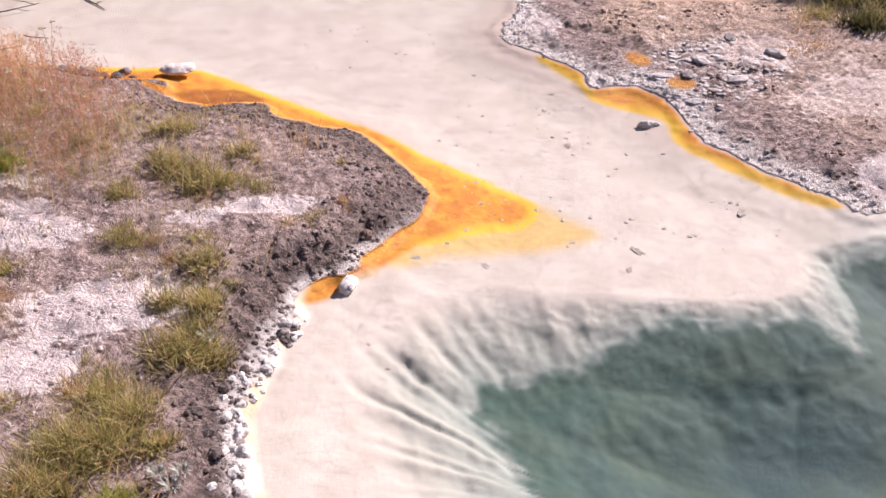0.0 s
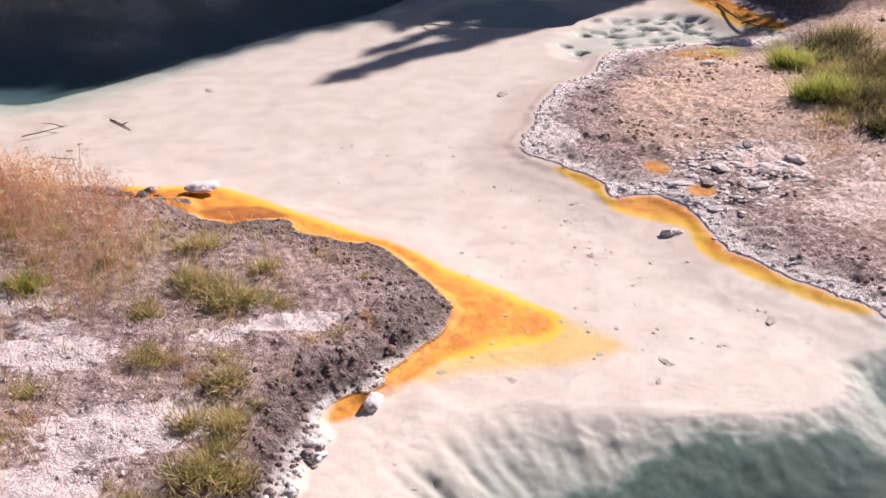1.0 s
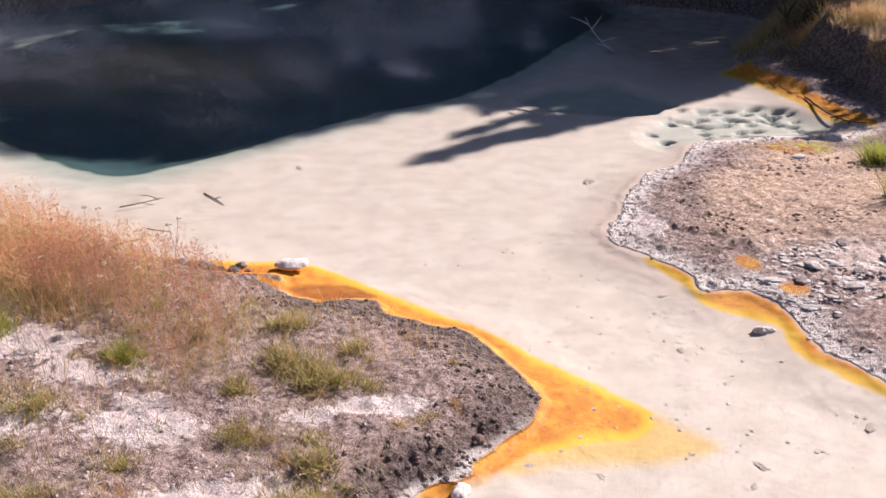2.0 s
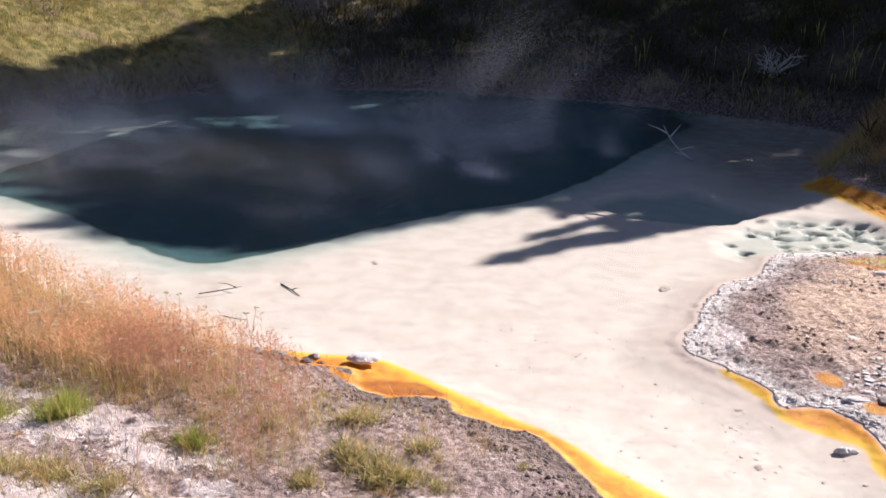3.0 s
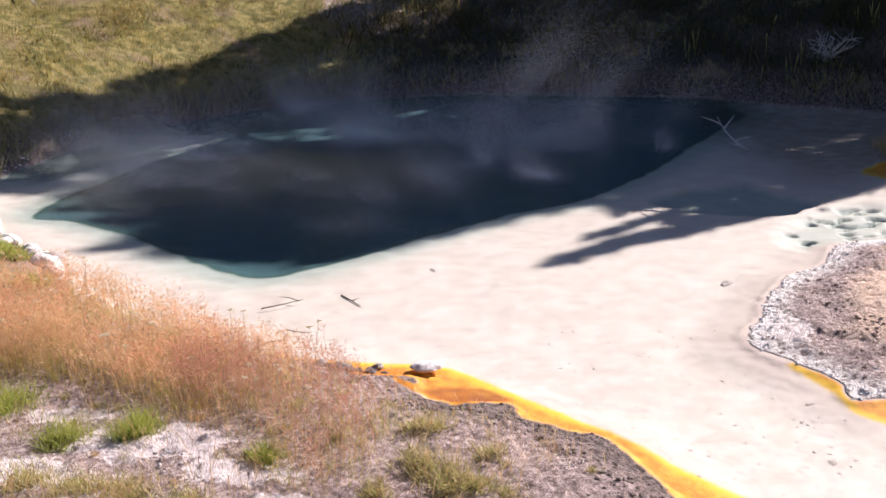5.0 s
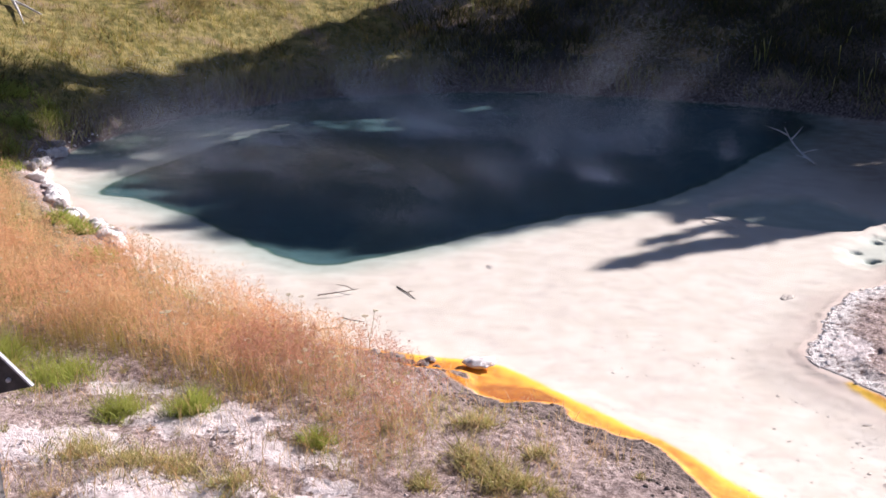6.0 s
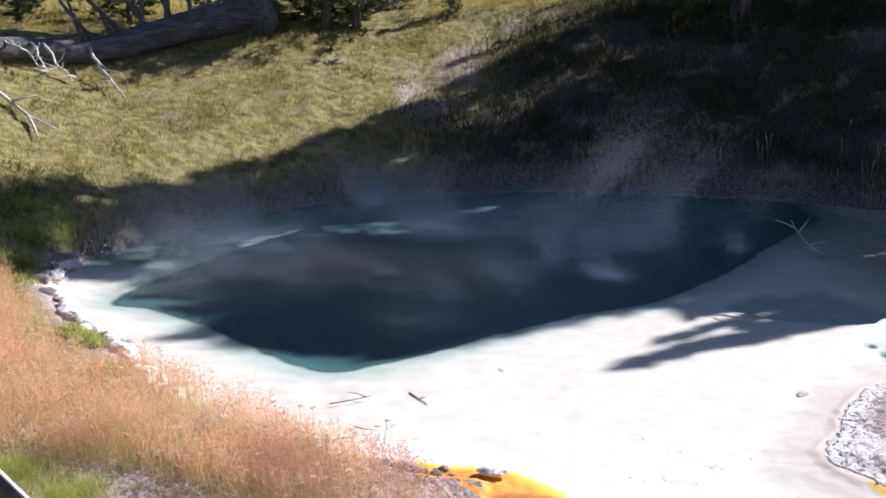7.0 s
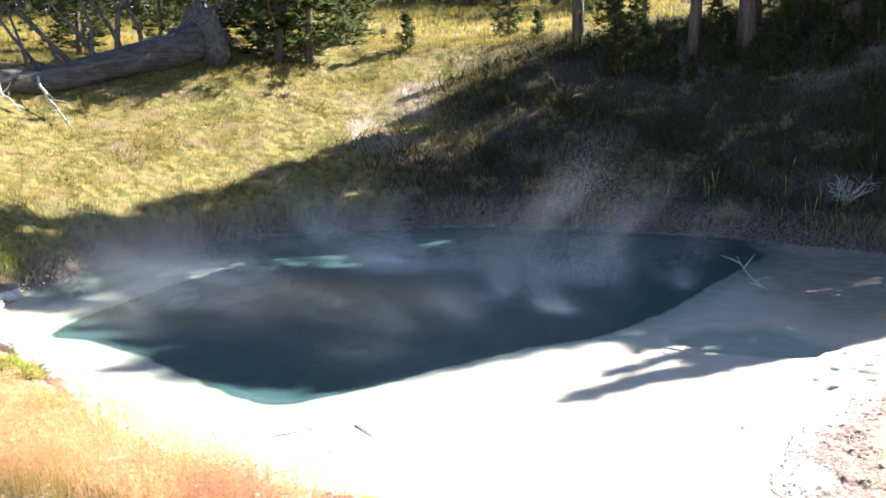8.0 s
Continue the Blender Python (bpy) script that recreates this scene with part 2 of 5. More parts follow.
def blade_material(name, low, high, top, alt):
    """Grass: coloured from root to tip by the 'up' attribute, varied blade by blade."""
    n = Nodes(name, 0.75, 0.2)
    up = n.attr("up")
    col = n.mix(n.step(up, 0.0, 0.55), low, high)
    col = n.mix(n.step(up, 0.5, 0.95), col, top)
    per = n.geo.outputs["Random Per Island"]
    col = n.mix(n.step(per, 0.25, 1.0, 0.0, 0.75), col, alt)
    patch = n.noise(1.3, 3)
    col = n.mix(n.step(patch, 0.35, 0.7, 0.0, 0.45), col, n.mix(0.5, alt, low))
    n.done(col)
    # thin leaves let some light through
    t = n.t
    trans, mixer, out = t.nodes.new("ShaderNodeBsdfTranslucent"), t.nodes.new("ShaderNodeMixShader"), t.nodes["Material Output"]
    t.links.new(col, trans.inputs[0])
    mixer.inputs[0].default_value = 0.5
    t.links.new(n.bsdf.outputs[0], mixer.inputs[1])
    t.links.new(trans.outputs[0], mixer.inputs[2])
    t.links.new(mixer.outputs[0], out.inputs[0])
    return n.mat


def tuft_material():
    """Weedy tufts: olive, straw, brown and fresh green leaves side by side."""
    n = Nodes("weedy_tuft", 0.75, 0.2)
    per = n.geo.outputs["Random Per Island"]
    mixed = n.ramp(n.math("ADD", n.math("MULTIPLY", per, 0.75), n.math("MULTIPLY", n.noise(14, 3), 0.35)),
                   [(0.15, (0.20, 0.18, 0.06)), (0.36, (0.46, 0.46, 0.13)), (0.52, (0.66, 0.56, 0.26)), (0.68, (0.54, 0.34, 0.16)), (0.82, (0.80, 0.65, 0.40)), (0.98, (0.52, 0.58, 0.16))])
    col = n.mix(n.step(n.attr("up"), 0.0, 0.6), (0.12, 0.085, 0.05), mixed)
    n.done(col)
    t = n.t
    trans, mixer, out = t.nodes.new("ShaderNodeBsdfTranslucent"), t.nodes.new("ShaderNodeMixShader"), t.nodes["Material Output"]
    t.links.new(col, trans.inputs[0])
    mixer.inputs[0].default_value = 0.35
    t.links.new(n.bsdf.outputs[0], mixer.inputs[1])
    t.links.new(trans.outputs[0], mixer.inputs[2])
    t.links.new(mixer.outputs[0], out.inputs[0])
    return n.mat


def rock_material(name, a, b, c, scale=14.0):
    n = Nodes(name, 0.9, 0.3)
    tex = n.t.nodes.new("ShaderNodeTexCoord").outputs["Object"]
    big, fine = n.noise(scale, 5, 0.6, tex), n.noise(scale * 5, 4, 0.7, tex)
    col = n.mix(n.step(big, 0.35, 0.65), a, b)
    col = n.mix(n.step(fine, 0.5, 0.68), col, c)
    n.bump(n.math("ADD", big, n.math("MULTIPLY", fine, 0.5)), 0.8, 0.015)
    return n.done(col)


def bark_material(name, a, b, c, turn=None):
    """Long grain, upright or, with turn, lying in that direction."""
    n = Nodes(name, 0.95, 0.15)
    mapping = n.t.nodes.new("ShaderNodeMapping")
    mapping.vector_type = "TEXTURE"
    mapping.inputs["Scale"].default_value = (1, 1, 4.5)
    if turn is not None:
        mapping.inputs["Scale"].default_value = (7, 1, 1)
        mapping.inputs["Rotation"].default_value = (0, 0, turn)
    n.t.links.new(n.pos, mapping.inputs["Vector"])
    big, fine = n.noise(9, 5, 0.6, mapping.outputs[0]), n.noise(40, 4, 0.7, mapping.outputs[0])
    col = n.mix(n.step(big, 0.35, 0.65), a, b)
    col = n.mix(n.step(fine, 0.5, 0.7), col, c)
    n.bump(n.math("ADD", big, fine), 0.9, 0.03)
    return n.done(col)


GROUND = ground_material()
WATER = water_material()
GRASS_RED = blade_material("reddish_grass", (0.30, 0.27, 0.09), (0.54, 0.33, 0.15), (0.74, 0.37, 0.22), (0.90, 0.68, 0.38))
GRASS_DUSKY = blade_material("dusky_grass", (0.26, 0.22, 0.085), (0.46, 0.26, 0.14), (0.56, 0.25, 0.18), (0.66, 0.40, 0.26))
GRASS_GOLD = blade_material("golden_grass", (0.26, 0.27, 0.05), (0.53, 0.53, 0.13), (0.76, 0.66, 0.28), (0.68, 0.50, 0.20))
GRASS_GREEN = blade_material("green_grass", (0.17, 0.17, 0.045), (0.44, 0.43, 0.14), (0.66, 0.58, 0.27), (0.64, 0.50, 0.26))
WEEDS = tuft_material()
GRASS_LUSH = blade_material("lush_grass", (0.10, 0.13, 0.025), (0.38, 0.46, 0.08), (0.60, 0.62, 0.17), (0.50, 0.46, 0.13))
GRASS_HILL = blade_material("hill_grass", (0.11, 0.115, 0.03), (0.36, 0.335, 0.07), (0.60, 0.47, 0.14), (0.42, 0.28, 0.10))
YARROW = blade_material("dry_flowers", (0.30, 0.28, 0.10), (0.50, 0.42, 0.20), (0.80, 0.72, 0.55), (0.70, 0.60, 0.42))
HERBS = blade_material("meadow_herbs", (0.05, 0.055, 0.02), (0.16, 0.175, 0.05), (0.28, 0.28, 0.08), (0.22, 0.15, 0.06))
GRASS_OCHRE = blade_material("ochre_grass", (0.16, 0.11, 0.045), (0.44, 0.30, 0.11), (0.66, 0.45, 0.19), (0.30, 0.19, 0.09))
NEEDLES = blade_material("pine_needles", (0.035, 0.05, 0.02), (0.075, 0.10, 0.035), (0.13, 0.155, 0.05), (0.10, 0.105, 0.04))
# leaf colours kept dark so the shaded slope and bank look darker
SCRUB = blade_material("shade_scrub", (0.035, 0.038, 0.018), (0.095, 0.10, 0.038), (0.16, 0.15, 0.055), (0.14, 0.10, 0.055))
WHITE_ROCK = rock_material("white_sinter", (0.66, 0.58, 0.54), (0.80, 0.76, 0.74), (0.42, 0.36, 0.33), 20)
GREY_ROCK = rock_material("grey_sinter", (0.24, 0.20, 0.19), (0.42, 0.37, 0.35), (0.12, 0.10, 0.095), 24)
DARK_ROCK = rock_material("dark_stone", (0.10, 0.08, 0.075), (0.20, 0.16, 0.145), (0.05, 0.042, 0.04), 24)
BARK = bark_material("pine_bark", (0.11, 0.085, 0.07), (0.20, 0.16, 0.13), (0.06, 0.045, 0.04))
DEADWOOD = bark_material("weathered_wood", (0.095, 0.088, 0.088), (0.19, 0.175, 0.17), (0.05, 0.044, 0.042), turn=0.848)
BLEACHED = bark_material("bleached_wood", (0.60, 0.56, 0.52), (0.76, 0.73, 0.70), (0.35, 0.31, 0.28))
CHALK = rock_material("chalky_sinter", (0.76, 0.71, 0.68), (0.86, 0.83, 0.81), (0.55, 0.44, 0.37), 26)
TWIG = bark_material("wet_twig", (0.12, 0.09, 0.07), (0.20, 0.15, 0.12), (0.07, 0.05, 0.04))

# ---- the lie of the land ----
LEFT_SHORE = [(1.5, 1.1), (0.6, 1.6), (0.2, 2.2), (0.16, 2.82), (0.15, 3.09), (0.18, 3.38), (0.24, 3.52), (0.34, 3.69), (0.44, 3.87),
              (0.50, 3.97), (0.52, 4.08), (0.58, 4.2), (0.73, 4.25), (0.87, 4.33), (0.94, 4.46), (1.11, 4.63), (1.25, 4.76), (1.40, 5.03),
              (1.35, 5.25), (1.28, 5.49), (1.12, 5.89), (0.85, 6.11), (0.60, 6.30), (0.55, 6.48), (0.40, 6.54), (0.20, 6.55), (0.02, 6.60), (-0.10, 6.78), (-0.14, 7.02), (-0.36, 7.10), (-0.58, 7.14), (-0.72, 7.32)]
FAR_SHORE = [(-0.97, 7.44), (-1.26, 7.57), (-2.07, 8.11), (-2.46, 8.47), (-3.32, 9.21), (-3.6, 9.65), (-4.09, 10.45), (-4.63, 11.03),
             (-6.06, 13.16), (-6.38, 14.3), (-6.45, 15.1), (-6.3, 15.9), (-5.6, 18.0), (-4.0, 20.2), (-2.1, 21.35), (-0.3, 21.8),
             (1.4, 21.75), (3.8, 20.95), (5.5, 20.2), (6.9, 18.9), (8.1, 17.9), (8.5, 16.8), (7.6, 15.5), (6.7, 14.3)]
RIGHT_SHORE = [(6.2, 13.3), (6.35, 12.4), (6.45, 11.5), (6.50, 10.6), (6.2, 10.1), (5.7, 10.0), (5.3, 10.1), (4.7, 10.08), (4.25, 9.93),
               (3.88, 9.35), (3.42, 9.0), (3.1, 8.57), (2.79, 7.94), (2.55, 7.45), (2.65, 7.2), (2.85, 6.9), (2.96, 6.6), (2.93, 6.37),
               (3.28, 6.33), (3.42, 6.08), (3.43, 5.85), (3.36, 5.57), (3.38, 5.35), (3.5, 5.07), (3.67, 4.77), (3.83, 4.52), (3.92, 4.32),
               (4.4, 4.25), (4.9, 3.9), (5.2, 2.8), (4.5, 1.6), (3.0, 1.0)]
SHORE = rounded(LEFT_SHORE + FAR_SHORE + RIGHT_SHORE, closed=True, steps=3)

NEAR_DEEP = rounded([(1.45, 1.7), (1.36, 2.3), (1.30, 2.71), (1.28, 3.03), (1.22, 3.23), (1.23, 3.40), (1.35, 3.49), (1.51, 3.45), (1.77, 3.52), (1.97, 3.57),
                     (2.19, 3.65), (2.47, 3.70), (2.74, 3.60), (3.07, 3.60), (3.20, 3.52), (3.29, 3.32), (3.38, 3.62), (3.52, 3.90), (3.70, 4.0), (4.2, 3.85), (4.6, 2.9),
                     (4.0, 1.9), (2.6, 1.4)], True)
NEAR_LIP = rounded([(1.2, 1.5), (0.95, 2.2), (0.74, 2.69), (0.66, 3.11), (0.62, 3.43), (0.76, 3.74), (1.03, 3.92), (1.26, 4.08), (1.52, 4.12), (1.90, 4.00), (2.38, 3.86),
                    (2.75, 3.76), (3.05, 3.76), (3.25, 3.88), (3.38, 4.10), (3.75, 4.14), (4.3, 4.0), (4.85, 3.0), (4.2, 1.7), (2.6, 1.15)], True)
FAR_DEEP = rounded([(-5.25, 13.0), (-4.5, 12.55), (-3.63, 11.75), (-2.82, 10.80), (-2.14, 10.09), (-1.67, 9.92), (-1.25, 10.11), (-0.67, 10.57),
                    (0.15, 11.28), (1.0, 11.96), (2.15, 12.68), (3.0, 13.7), (3.7, 14.8), (4.6, 16.2), (5.4, 17.4), (6.1, 18.5), (5.9, 19.4), (5.0, 20.1), (3.5, 20.75), (1.4, 21.4),
                    (-0.5, 21.3), (-2.2, 20.4), (-3.6, 18.0), (-4.7, 15.4)], True)
MAT_LEFT = rounded([(0.55, 4.16), (0.64, 4.13), (0.78, 4.24), (0.90, 4.30), (1.03, 4.40), (1.14, 4.48), (1.53, 4.60), (1.93, 4.69), (2.05, 4.90),
                    (1.92, 5.11), (1.63, 5.43), (1.34, 5.85), (1.02, 6.26), (0.67, 6.66), (0.30, 7.17), (0.01, 7.36), (-0.32, 7.44), (-0.94, 7.52),
                    (-1.4, 7.65), (-1.4, 7.3), (-0.3, 6.85), (0.3, 6.3), (0.9, 5.7), (1.1, 5.1), (0.8, 4.6)], True)
FAN = rounded([(1.0, 4.36), (1.58, 4.40), (2.05, 4.36), (2.33, 4.50), (2.20, 4.75), (2.04, 4.95), (1.6, 4.9)], True)
DIMPLES = rounded([(3.91, 10.69), (3.89, 9.90), (4.36, 10.08), (5.0, 10.16), (5.66, 10.24), (6.2, 10.6), (6.1, 11.5), (5.36, 11.9), (4.6, 11.5)], True)
MAT_RIGHT = rounded([(2.70, 7.02), (2.84, 6.62), (2.86, 6.25), (2.97, 6.10), (3.11, 6.00), (3.26, 5.74), (3.20, 5.45), (3.31, 5.12), (3.47, 4.82),
                     (3.68, 4.55), (3.85, 4.42), (3.9, 4.7), (3.6, 5.3), (3.65, 6.0), (3.45, 6.45), (3.1, 6.6), (3.0, 6.95)], True)
MAT_FAR = rounded([(6.0, 13.4), (6.2, 12.4), (6.28, 11.5), (6.3, 10.8), (6.75, 10.3), (7.15, 11.0), (7.2, 12.0), (6.8, 13.5)], True)



PITS = np.random.default_rng(41).uniform((3.95, 9.95, 0.035), (6.15, 11.7, 0.085), (95, 3))


def pitted(x, y):
    """How far a spot lies in the pitted corner of the shelf, and in one of its pits."""
    x, y = np.asarray(x, float), np.asarray(y, float)
    area, pit = np.zeros(x.shape), np.zeros(x.shape)
    near = (x > 3.6) & (x < 6.5) & (y > 9.6) & (y < 12.2)
    if near.any():
        px, py = x[near], y[near]
        area[near] = ramp(0.10, -0.25, signed(DIMPLES, px, py) + 0.10 * fbm(px, py, 0.4, 3, 2))
        gap = np.min([np.hypot((px - a) / 1.35, py - b) / r for a, b, r in PITS], axis=0)
        pit[near] = ramp(1.15, 0.45, gap)
    return area, pit * area


def warm_pools(x, y, outer=1.15):
    """The two small orange pools on the right bank: 1 inside."""
    wob = 0.16 * fbm(x, y, 0.12, 3, 2)
    return ramp(outer, 0.85, np.minimum(np.hypot((x - 3.45) / 0.10, (y - 6.73) / 0.14), np.hypot((x - 3.59) / 0.11, (y - 6.23) / 0.11)) + wob)


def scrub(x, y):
    """Where rank scrub, coloured dark for shade, covers the slope: low by the water, and all over its shaded side."""
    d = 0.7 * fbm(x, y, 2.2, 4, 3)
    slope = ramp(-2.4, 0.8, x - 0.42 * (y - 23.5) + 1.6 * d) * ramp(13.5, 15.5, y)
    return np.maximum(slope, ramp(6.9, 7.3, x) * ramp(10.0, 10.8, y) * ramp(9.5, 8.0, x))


def land(x, y):
    """Height of the ground, and its zones."""
    x, y = np.asarray(x, float), np.asarray(y, float)
    ragged = 0.05 * fbm(x, y, 0.32, 3, 1) + 0.022 * fbm(x, y, 0.09, 2, 5) + 0.10 * fbm(x, y, 1.7, 3, 2) * ramp(8, 12, y)
    d = signed(SHORE, x, y) + ragged
    # dry land
    gentle = 1 - 0.14 * ramp(-6, -10, x)
    steep = 0.07 + 0.34 * ramp(11.5, 17, y + 0.25 * np.maximum(0, x - 6))
    hill = np.where(d > 9.0, 9.0 + 0.28 * (d - 9.0), d)
    hill = np.where(hill > 20, 20 + 0.1 * (hill - 20), hill)
    low = (x > 2) & (y < 12)
    dry = 0.018 - 0.010 * low + (0.093 - 0.06 * low) * ramp(0, 0.35 + 0.2 * low, d) + 0.35 * ramp(0.0, 0.7, d) * ramp(13, 17, y) + steep * hill * gentle
    dry += 2.2 * ramp(9, 17, x) * ramp(12, 22, y) * ramp(0, 3, d)
    # the earth bank behind the orange corner
    dry += 0.42 * ramp(0.80, 1.20, d + 0.10 * fbm(x, y, 0.5, 3, 4)) * ramp(6.2, 6.8, x) * ramp(10.4, 11.2, y)
    dry += 0.25 * np.maximum(0, -y) * (1 - ramp(10, 25, np.hypot(x, y)))
    dry += (0.045 - 0.018 * low) * fbm(x, y, 0.35, 4, 3) * ramp(0, 0.2 + 0.2 * low, d) + 0.026 * fbm(x, y, 0.08, 3, 4) * ramp(0, 0.12, d)
    dry += 0.25 * fbm(x, y, 3.5, 4, 5) * ramp(13, 18, y) * ramp(0.5, 2.5, d)
    # under water
    shelf = -0.012 - 0.05 * ramp(0, 0.6, -d) + 0.003 * fbm(x, y, 0.8, 2, 2) + 0.0016 * fbm(x, y, 0.15, 3, 3) * ramp(8.0, 6.0, y)
    nd, nl = signed(NEAR_DEEP, x, y), signed(NEAR_LIP, x, y)
    u = np.where(nl > 0, 0, np.clip(-nl / (np.abs(nl) + np.maximum(nd, 0) + 1e-6), 0, 1))
    # the flutes fan out from the pool's corner, and run straight down its far side
    fan = np.where(x > 1.7, x - 1.7, 1.0 * np.arctan2(x - 1.7, np.maximum(y - 2.6, 0.05))) + 0.03 * fbm(x, y, 0.3, 3, 4)
    flute = 1.15 - 2.4 * np.sqrt((2 * vnoise(fan * 12 + 40, 0.5 * nd + 3.5, 2) - 1) ** 2 + 0.09) + 0.3 * (2 * vnoise(fan * 24 + 90, 1.2 * nd + 7, 3) - 1)
    flute = -np.clip(flute, -1, 1)
    slope = u * (1.0 - u) ** 0.6 * (nd > 0) * np.clip((np.abs(nl) + nd) / 0.55, 0.2, 1)
    broad = np.clip((np.abs(nl) + np.maximum(nd, 0)) / 0.6, 0.25, 1)
    near = -0.13 * broad * u ** 1.4 + 0.050 * flute * slope + 0.016 * ramp(0.0, 0.4, u) * fbm(x, y, 0.10, 4, 5) * ramp(-0.3, 0.1, nd)
    edge = nd + 0.05 * fbm(x, y, 0.25, 3, 2) + 0.035 * fbm(x, y, 0.07, 2, 4) + 0.05 * flute * ramp(0.3, 0.0, np.abs(nd))
    near -= 0.11 * ramp(0.0, 0.9, -edge) + 0.05 * ramp(0.3, 1.2, -nd) * (1 + fbm(x, y, 0.7, 3, 1))
    fd = signed(FAR_DEEP, x, y) + 0.07 * fbm(x, y, 0.9, 4, 3) + 0.05 * fbm(x, y, 0.25, 2, 1)
    far = -0.025 * ramp(0.75, 0.0, fd) - 0.05 * ramp(0.0, -0.35, fd) - 0.16 * ramp(-0.3, -2.4, fd)
    dimple, pit = pitted(x, y)
    vent = ramp(0.06, -0.10, np.hypot((x - 3.8) / 0.95, (y - 12.25) / 0.85) - 1 + 0.25 * fbm(x, y, 0.6, 3, 3))
    wet = shelf + near + far - 0.05 * dimple - 0.07 * pit - 0.10 * vent
    dry = dry + (0.05 - dry) * warm_pools(x, y, 2.6)
    z = np.where(d > 0, dry, np.minimum(wet, -0.008) * ramp(0, 0.06 + 0.08 * low, -d) + (0.018 - 0.010 * low) * (1 - ramp(0, 0.06 + 0.08 * low, -d)))
    # painted tint: the water's colour over each depth, and flute grooves darkened as shade
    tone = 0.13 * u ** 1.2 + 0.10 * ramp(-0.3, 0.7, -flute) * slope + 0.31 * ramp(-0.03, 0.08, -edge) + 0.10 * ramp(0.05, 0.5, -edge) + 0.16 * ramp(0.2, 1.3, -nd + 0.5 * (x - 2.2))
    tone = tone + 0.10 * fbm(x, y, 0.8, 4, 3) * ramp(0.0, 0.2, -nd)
    # the large pool's edge and shaded far shelf are darkened by the tint too
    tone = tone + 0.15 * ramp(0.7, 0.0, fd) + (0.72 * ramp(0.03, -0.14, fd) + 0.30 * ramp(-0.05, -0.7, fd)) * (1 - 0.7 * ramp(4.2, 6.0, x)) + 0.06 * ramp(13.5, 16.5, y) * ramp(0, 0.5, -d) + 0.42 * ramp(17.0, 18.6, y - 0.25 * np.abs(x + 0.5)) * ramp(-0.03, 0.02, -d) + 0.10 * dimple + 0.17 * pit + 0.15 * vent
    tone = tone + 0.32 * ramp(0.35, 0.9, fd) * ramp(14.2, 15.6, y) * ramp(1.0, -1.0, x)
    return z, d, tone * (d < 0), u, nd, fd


PATCHES = [(-1.75, 5.72, 0.65, 0.28), (-1.2, 5.32, 0.4, 0.2), (-2.45, 6.15, 0.4, 0.2), (-0.45, 4.02, 0.55, 0.26), (-0.85, 4.72, 0.35, 0.22), (-0.95, 3.6, 0.5, 0.25), (-1.75, 4.75, 0.6, 0.3), (0.02, 4.78, 0.22, 0.1), (-2.6, 5.3, 0.5, 0.25),
           (0.45, 4.85, 0.3, 0.12), (-0.9, 5.0, 0.2, 0.1), (4.3, 6.6, 0.5, 0.35), (4.9, 5.6, 0.7, 0.4), (4.4, 4.6, 0.4, 0.3), (2.9, 7.7, 0.25, 0.4)]


def white_patches(x, y):
    """Where bare white sinter shows on the banks."""
    return sum(1.3 * ramp(1.3, 0.3, np.hypot((x - a) / c, (y - b) / d)) for a, b, c, d in PATCHES) - 0.25


def height(x, y):
    return land(np.atleast_1d(x), np.atleast_1d(y))[0]


